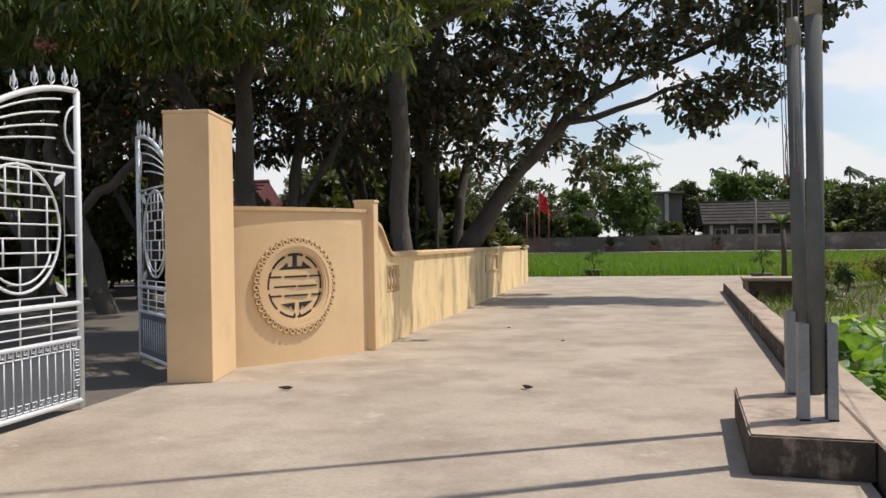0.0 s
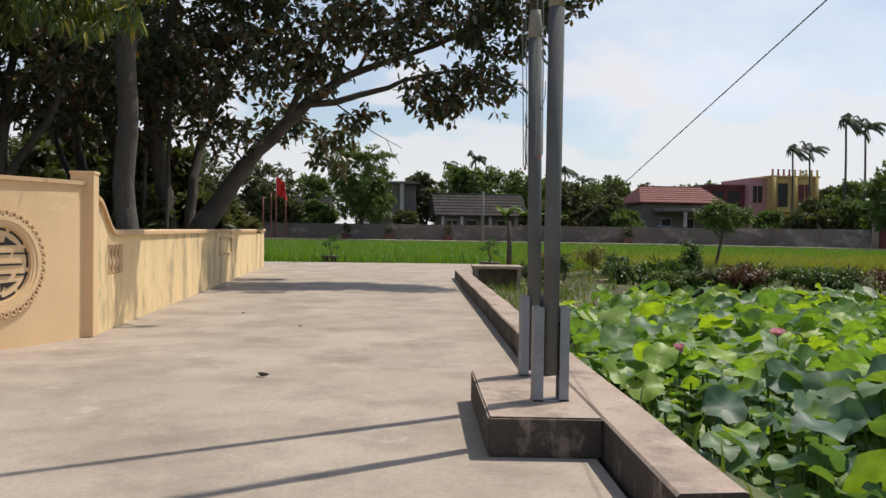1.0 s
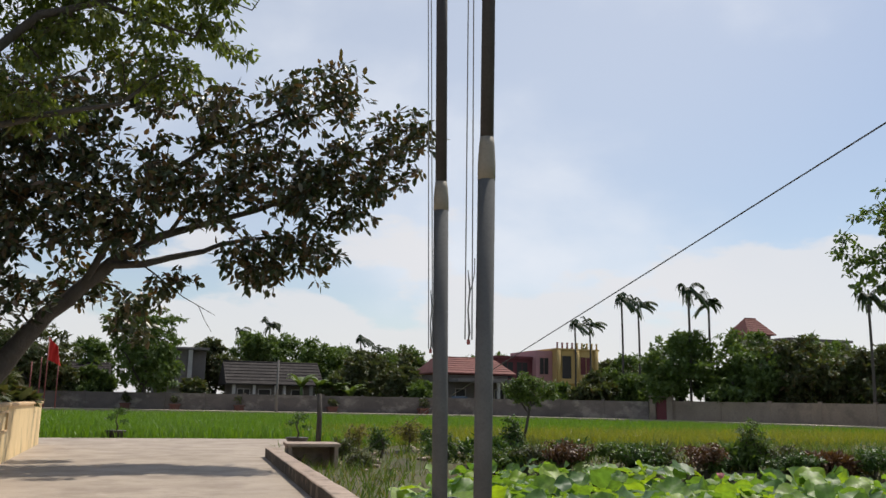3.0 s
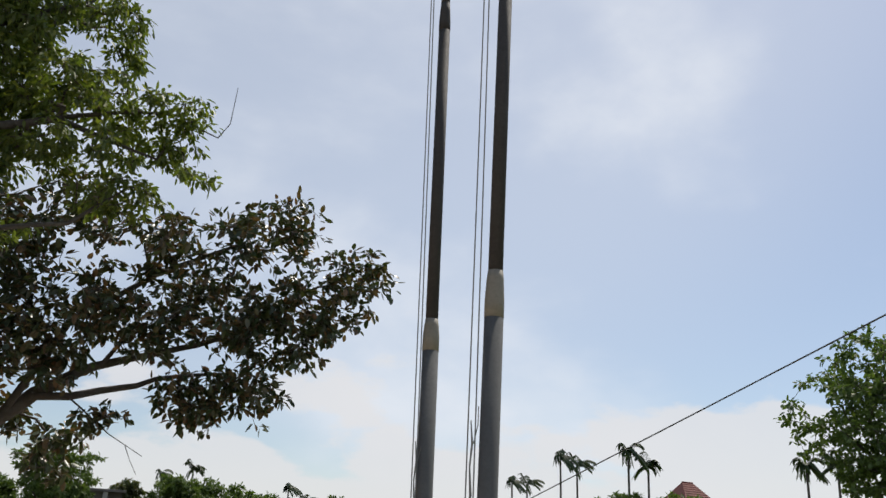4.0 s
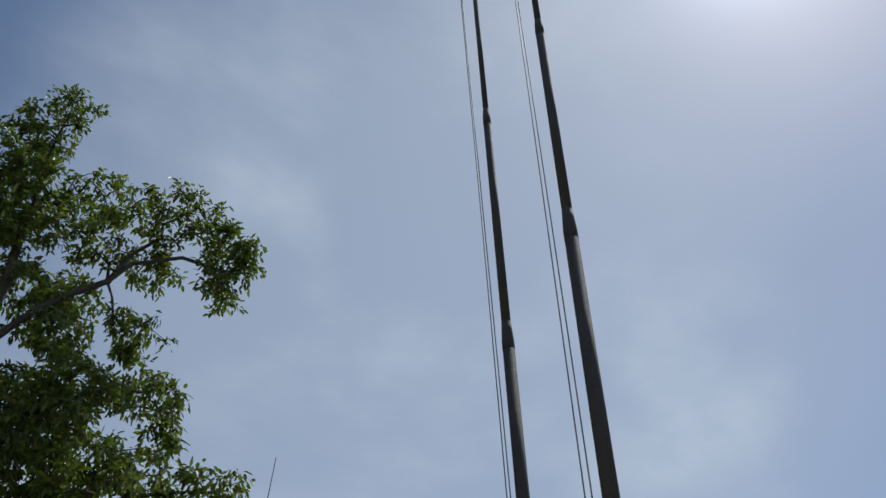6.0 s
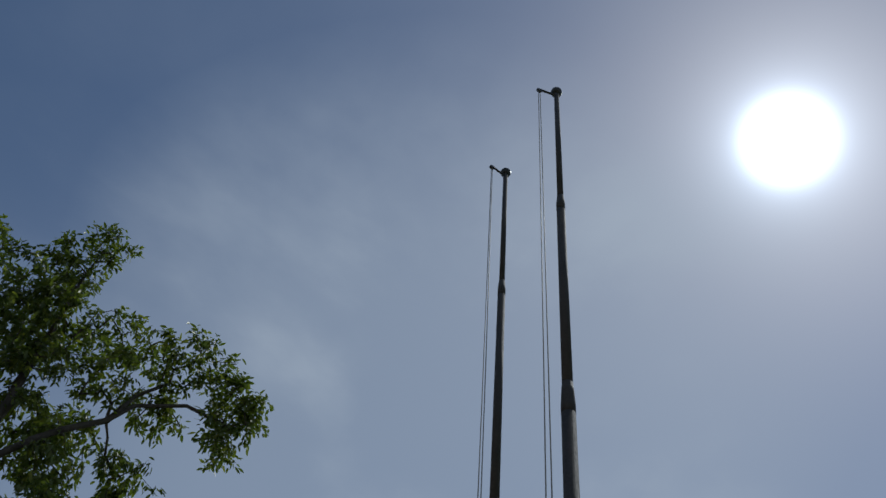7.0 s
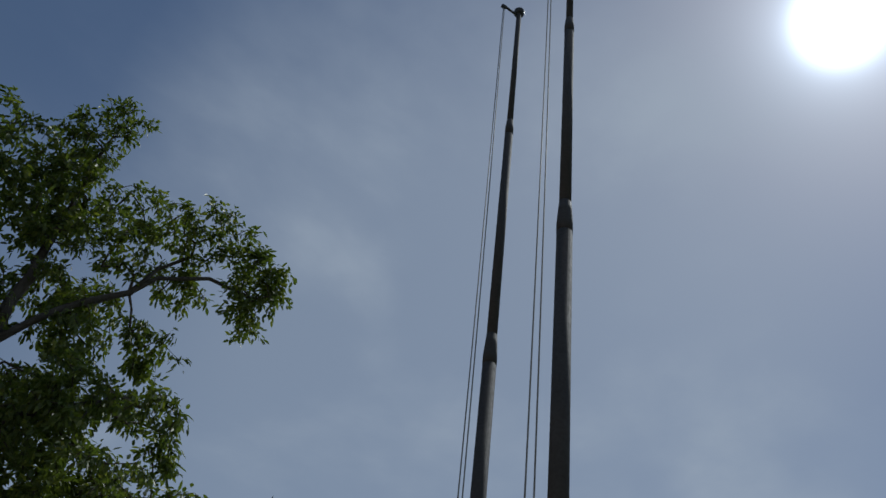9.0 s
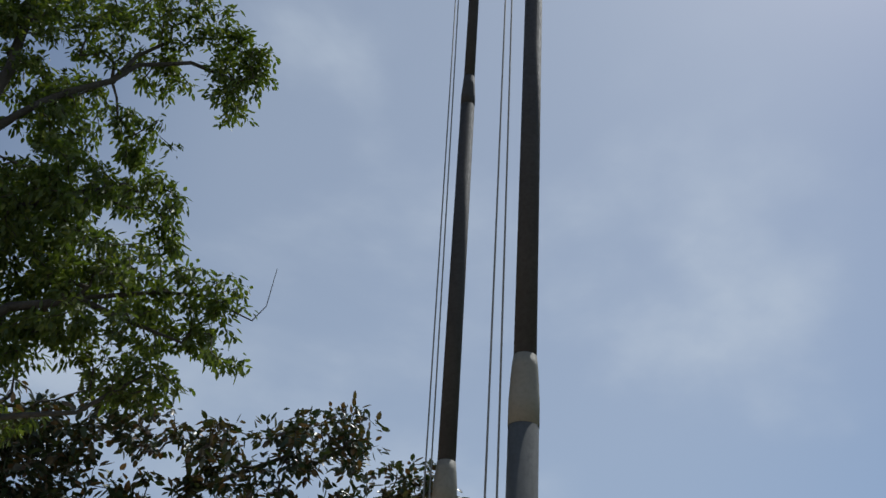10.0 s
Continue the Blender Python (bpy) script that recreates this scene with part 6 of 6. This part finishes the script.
def far_tree(x, y, h, r, mat, seed, label, twigs=340, leaf=0.46):
    q = np.random.default_rng(seed)
    clumps = []
    for i in range(9):
        a, e = q.uniform(0, 6.28), q.uniform(0.35, 0.86)
        k = r * 0.62 * math.sin(math.pi * min(0.95, e)) ** 0.5
        clumps.append((x + math.cos(a) * k, y + math.sin(a) * k, h * e, r * q.uniform(0.34, 0.55), r * q.uniform(0.34, 0.55), h * q.uniform(0.12, 0.2)))
    clumps.append((x, y, h * 0.88, r * 0.45, r * 0.45, h * 0.12))
    clumps.append((x, y, h * 0.45, r * 0.8, r * 0.8, h * 0.25))
    limbs = [[(x, y, -0.1, 0.05 * r), (x + 0.1 * r, y, h * 0.3, 0.04 * r), (x, y, h * 0.6, 0.025 * r)], [(x, y, h * 0.25, 0.03 * r), (x + 0.5 * r, y, h * 0.6, 0.015 * r)], [(x, y, h * 0.25, 0.03 * r), (x - 0.5 * r, y, h * 0.6, 0.015 * r)]]
    return grow_tree("village_tree", (x, y, 0), label, limbs, clumps, twigs, seed, BARK, mat, leaves=26, size=(leaf, leaf * 0.62), droop=0.2, spread=1.3, category="tree", group="village trees", simple=True, puff=0.09 * r)


FAR = [(1.2, 91.6, 9.6, 4.4, FARLEAF), (-9, 95, 8, 4.5, FARDARK), (-17, 96, 9, 5, FARDARK), (-26, 95, 9, 5, FARLEAF), (-36, 96, 10, 5.5, FARDARK), (-4.5, 103, 7, 4, FARLEAF),
       (9.4, 103, 7.4, 3.2, FARDARK), (13.6, 106, 8.6, 4, FARLIGHT), (17.8, 105, 8.4, 4, FARLEAF), (22, 102, 7.6, 3.6, FARLIGHT), (23.2, 91, 6.2, 3.0, FARDARK), (27, 99, 6.6, 3.4, FARDARK), (30.5, 103, 6.6, 3.2, FARLEAF),
       (28, 88, 4.6, 2.6, FARDARK), (36, 112, 8.2, 3.4, FARLIGHT), (45, 112, 8.0, 4, FARLEAF), (55.5, 99, 9.0, 3.6, FARDARK), (60, 96, 8.0, 3.4, FARLEAF),
       (37.5, 79.5, 2.6, 1.6, FARLEAF), (40.5, 77, 3.2, 2.0, FARLEAF), (42.5, 73.5, 4.2, 2.4, FARDARK), (46.5, 72, 4.6, 2.8, FARLEAF),
       (47.2, 66.5, 8.2, 4.0, FARLEAF), (52.2, 64.5, 8.6, 4.4, FARLIGHT), (54.5, 58.5, 7.8, 4.2, FARDARK), (58.5, 53, 7.0, 4.0, FARDARK), (60, 45, 5.0, 3.4, FARDARK), (61, 38, 4.6, 3.4, FARLIGHT), (66, 66, 8, 5, FARLEAF),
       (-31, 40, 7, 4, FARDARK), (-25, 13, 8.0, 4.5, FARDARK), (-35, 22, 7, 4.5, FARLEAF), (70, 108, 9, 5, FARLEAF),
       (4, 110, 7.5, 4.5, FARDARK), (26, 112, 7.8, 4.5, FARLEAF), (33, 108, 7.0, 4, FARDARK), (40, 110, 7.0, 4, FARDARK), (50, 112, 8.4, 4.5, FARLEAF), (64, 104, 8.0, 4.5, FARDARK), (78, 86, 8.5, 5, FARDARK), (70, 74, 8.0, 5, FARLEAF), (62, 62, 7.4, 4.5, FARDARK),
       (28.5, 84.5, 3.2, 2.0, FARLEAF), (20.5, 88.5, 3.6, 2.2, FARDARK), (6.5, 91.5, 3.0, 1.8, FARDARK), (-3.5, 94.5, 4.0, 2.4, FARLEAF), (50.2, 61.0, 6.5, 3.4, FARLEAF), (57, 60, 8.0, 4.0, FARLIGHT)]
for x, y, hh, r in ((-4.9, 27.4, 2.4, 1.2), (-6.3, 26.0, 2.8, 1.5), (-5.0, 24.4, 2.2, 1.0), (-6.6, 23.2, 2.4, 1.3), (-6.4, 24.8, 4.3, 1.4), (-10.6, 31.5, 5.6, 2.2), (-15.5, 24.5, 6.2, 2.6), (-24.5, 24.0, 6.5, 3.2), (-21.0, 19.0, 6.0, 2.8)):
    FAR.append((x, y, hh, r, FARDARK))
for k in range(12):
    FAR.append((-8.5 - k * 2.0, 27.6 + 0.8 * math.sin(k * 2.1), 2.6 + 0.5 * math.sin(k * 1.3), 1.6, FARDARK))
for k in range(7):
    FAR.append((-19.5 - 0.6 * math.sin(k), 26 - k * 2.2, 2.8 + 0.6 * math.cos(k * 1.7), 1.6, FARDARK))
for i, (x, y, hh, r, m) in enumerate(FAR):
    hh *= 1.13 if y > 60 and x < 44 else 1.0
    lab = {FARLEAF.name: "rounded green village tree", FARDARK.name: "dark dense village tree", FARLIGHT.name: "light green bushy village tree"}[m.name]
    far_tree(x, y, hh, r, m, 500 + i, lab)
grow_tree("field_tree", (13.7, 30.0, 0), "small slender tree with a bare lower trunk at the field edge", [[(13.7, 30, -0.1, 0.06), (13.8, 30, 0.7, 0.05), (13.95, 30, 1.4, 0.04), (14.1, 30, 2.2, 0.02)], [(13.9, 30, 1.2, 0.03), (13.5, 30, 1.7, 0.02), (13.2, 30, 2.1, 0.012)], [(13.95, 30, 1.4, 0.03), (14.6, 30, 1.9, 0.015)]],
          [(13.9, 30, 2.35, 0.7, 0.6, 0.45), (13.25, 30, 2.1, 0.5, 0.5, 0.35), (14.7, 30, 2.1, 0.55, 0.5, 0.4), (14.0, 30, 1.75, 0.8, 0.6, 0.25)], 130, 777, BARK, FARLIGHT, leaves=22, size=(0.15, 0.08), droop=0.4, spread=1.1, puff=0.16, simple=True)


# ---- areca palms ----
def palm(h, seed):
    rng = np.random.default_rng(seed)
    ob = holder("areca_palm", pose(0, 0, -50), "slender tall areca palm with a windblown crown", "palm", "areca palms")
    tube("trunk", [(0.15 * math.sin(z * 0.25), 0, z) for z in np.linspace(0, h, 9)], [0.13 - 0.004 * i for i in range(9)], BARK, ob, 7)
    tx = 0.15 * math.sin(h * 0.25)
    tube("crownshaft", [(tx, 0, h), (tx, 0, h + 0.7)], [0.12, 0.07], STEMG, ob, 7)
    for k in range(11):
        a = 2 * math.pi * k / 11 + rng.uniform(-0.2, 0.2)
        rise = rng.uniform(0.25, 1.7)
        L = rng.uniform(1.1, 1.6)
        pts = []
        for s in np.linspace(0, 1, 9):
            out = L * 0.85 * s
            pts.append(np.array([tx + math.cos(a) * out + 0.6 * s * s, math.sin(a) * out, h + 0.6 + rise * s * 1.8 - 1.6 * s * s]))
        pts = np.array(pts)
        base, way = [], []
        for s in np.linspace(0.12, 1, 24):
            q = s * 8
            i = min(7, int(q))
            p = pts[i] + (pts[i + 1] - pts[i]) * (q - i)
            d = unit(pts[i + 1] - pts[i])
            side = unit(np.cross(d, np.array([0, 0, 1.0])))
            for sg in (-1, 1):
                base.append(p)
                way.append(d * 0.55 + side * sg * 0.7 + np.array([0, 0, -0.45]))
        base, way = np.array(base), np.array(way)
        n = len(base)
        v, t = leaf_arrays(base, way, np.tile([0, 0, 1.0], (n, 1)), np.full(n, 0.50), np.full(n, 0.10), 0.25)
        rv, rf = tube_arrays(pts, [0.03 - 0.0025 * i for i in range(9)], 4)
        rt = np.array([tri for q in rf if len(q) == 4 for tri in ((q[0], q[1], q[2]), (q[0], q[2], q[3]))])
        v2 = np.concatenate([v, np.array([tuple(p) for p in rv])])
        t2 = np.concatenate([t, rt + len(v)])
        tri_mesh("frond", v2, t2, PALMLEAF, ob)
    return ob


models = [palm(10.0, 3), palm(10.0, 4)]
PALMS = [(48.0, 77.4, 12.9), (50.3, 77.8, 12.1), (46.8, 64.3, 12.3), (49.3, 64.6, 11.0), (49.3, 89.7, 11.2), (51.6, 90.2, 11.0), (13.2, 111, 10.2), (16.8, 111, 10.9), (28.6, 110, 9.8), (31.5, 112, 8.4), (53.5, 50.5, 10.6), (56.2, 49.8, 10.6)]
for i, (x, y, top_) in enumerate(PALMS):
    k = top_ / 10.9
    m = pose(x, y, 0, 0, 0, (-40, -10, 20, 55)[i % 4]) @ Matrix.Diagonal((min(1.0, k), min(1.0, k), k, 1))
    if i < 2:
        models[i].matrix_world = m
    else:
        copy_thing(models[i % 2], pose(x, y, 0, 0, 0, (-40, -10, 20, 55)[i % 4]) @ Matrix.Diagonal((1.0, 1.0, k / models[i % 2].scale.z, 1)))

# overhead cable
cable = tube("overhead_cable", [(2.233 + (y - 5) * 0.0671, y, 2.349 - (y - 5) * 0.1851) for y in np.linspace(17.3, -14, 30)], 0.0042, BLACKM, None, 6)
tagged(cable, "thin dark overhead cable rising over the pond", "cable")
up = holder("utility_pole", pose(0.95, -14.1, 0), "grey concrete utility pole holding the cable", "utility pole")
tube("pole", [(0, 0, -0.2), (0, 0, 7.5)], [0.17, 0.12], HOUSEGREY, up, 10)

# red blossom in the tree above the gate
bl = holder("red_blossom", pose(-7.7, 8.0, 4.12), "cluster of red blossom hanging in the drooping tree", "blossom")
brng = np.random.default_rng(31)
bp_ = brng.normal(size=(60, 3)) * [0.07, 0.06, 0.045]
v, t = leaf_arrays(bp_, unit(brng.normal(size=(60, 3))), unit(brng.normal(size=(60, 3))), np.full(60, 0.06), np.full(60, 0.03))
tagged(tri_mesh("petal_spray", v, t, REDPAINT, bl), kind="stuff")
tube("twig", [(0, 0, -0.1), (0.03, 0.1, 0.3), (0.1, 0.3, 0.8)], 0.008, TWIG, bl, 5)
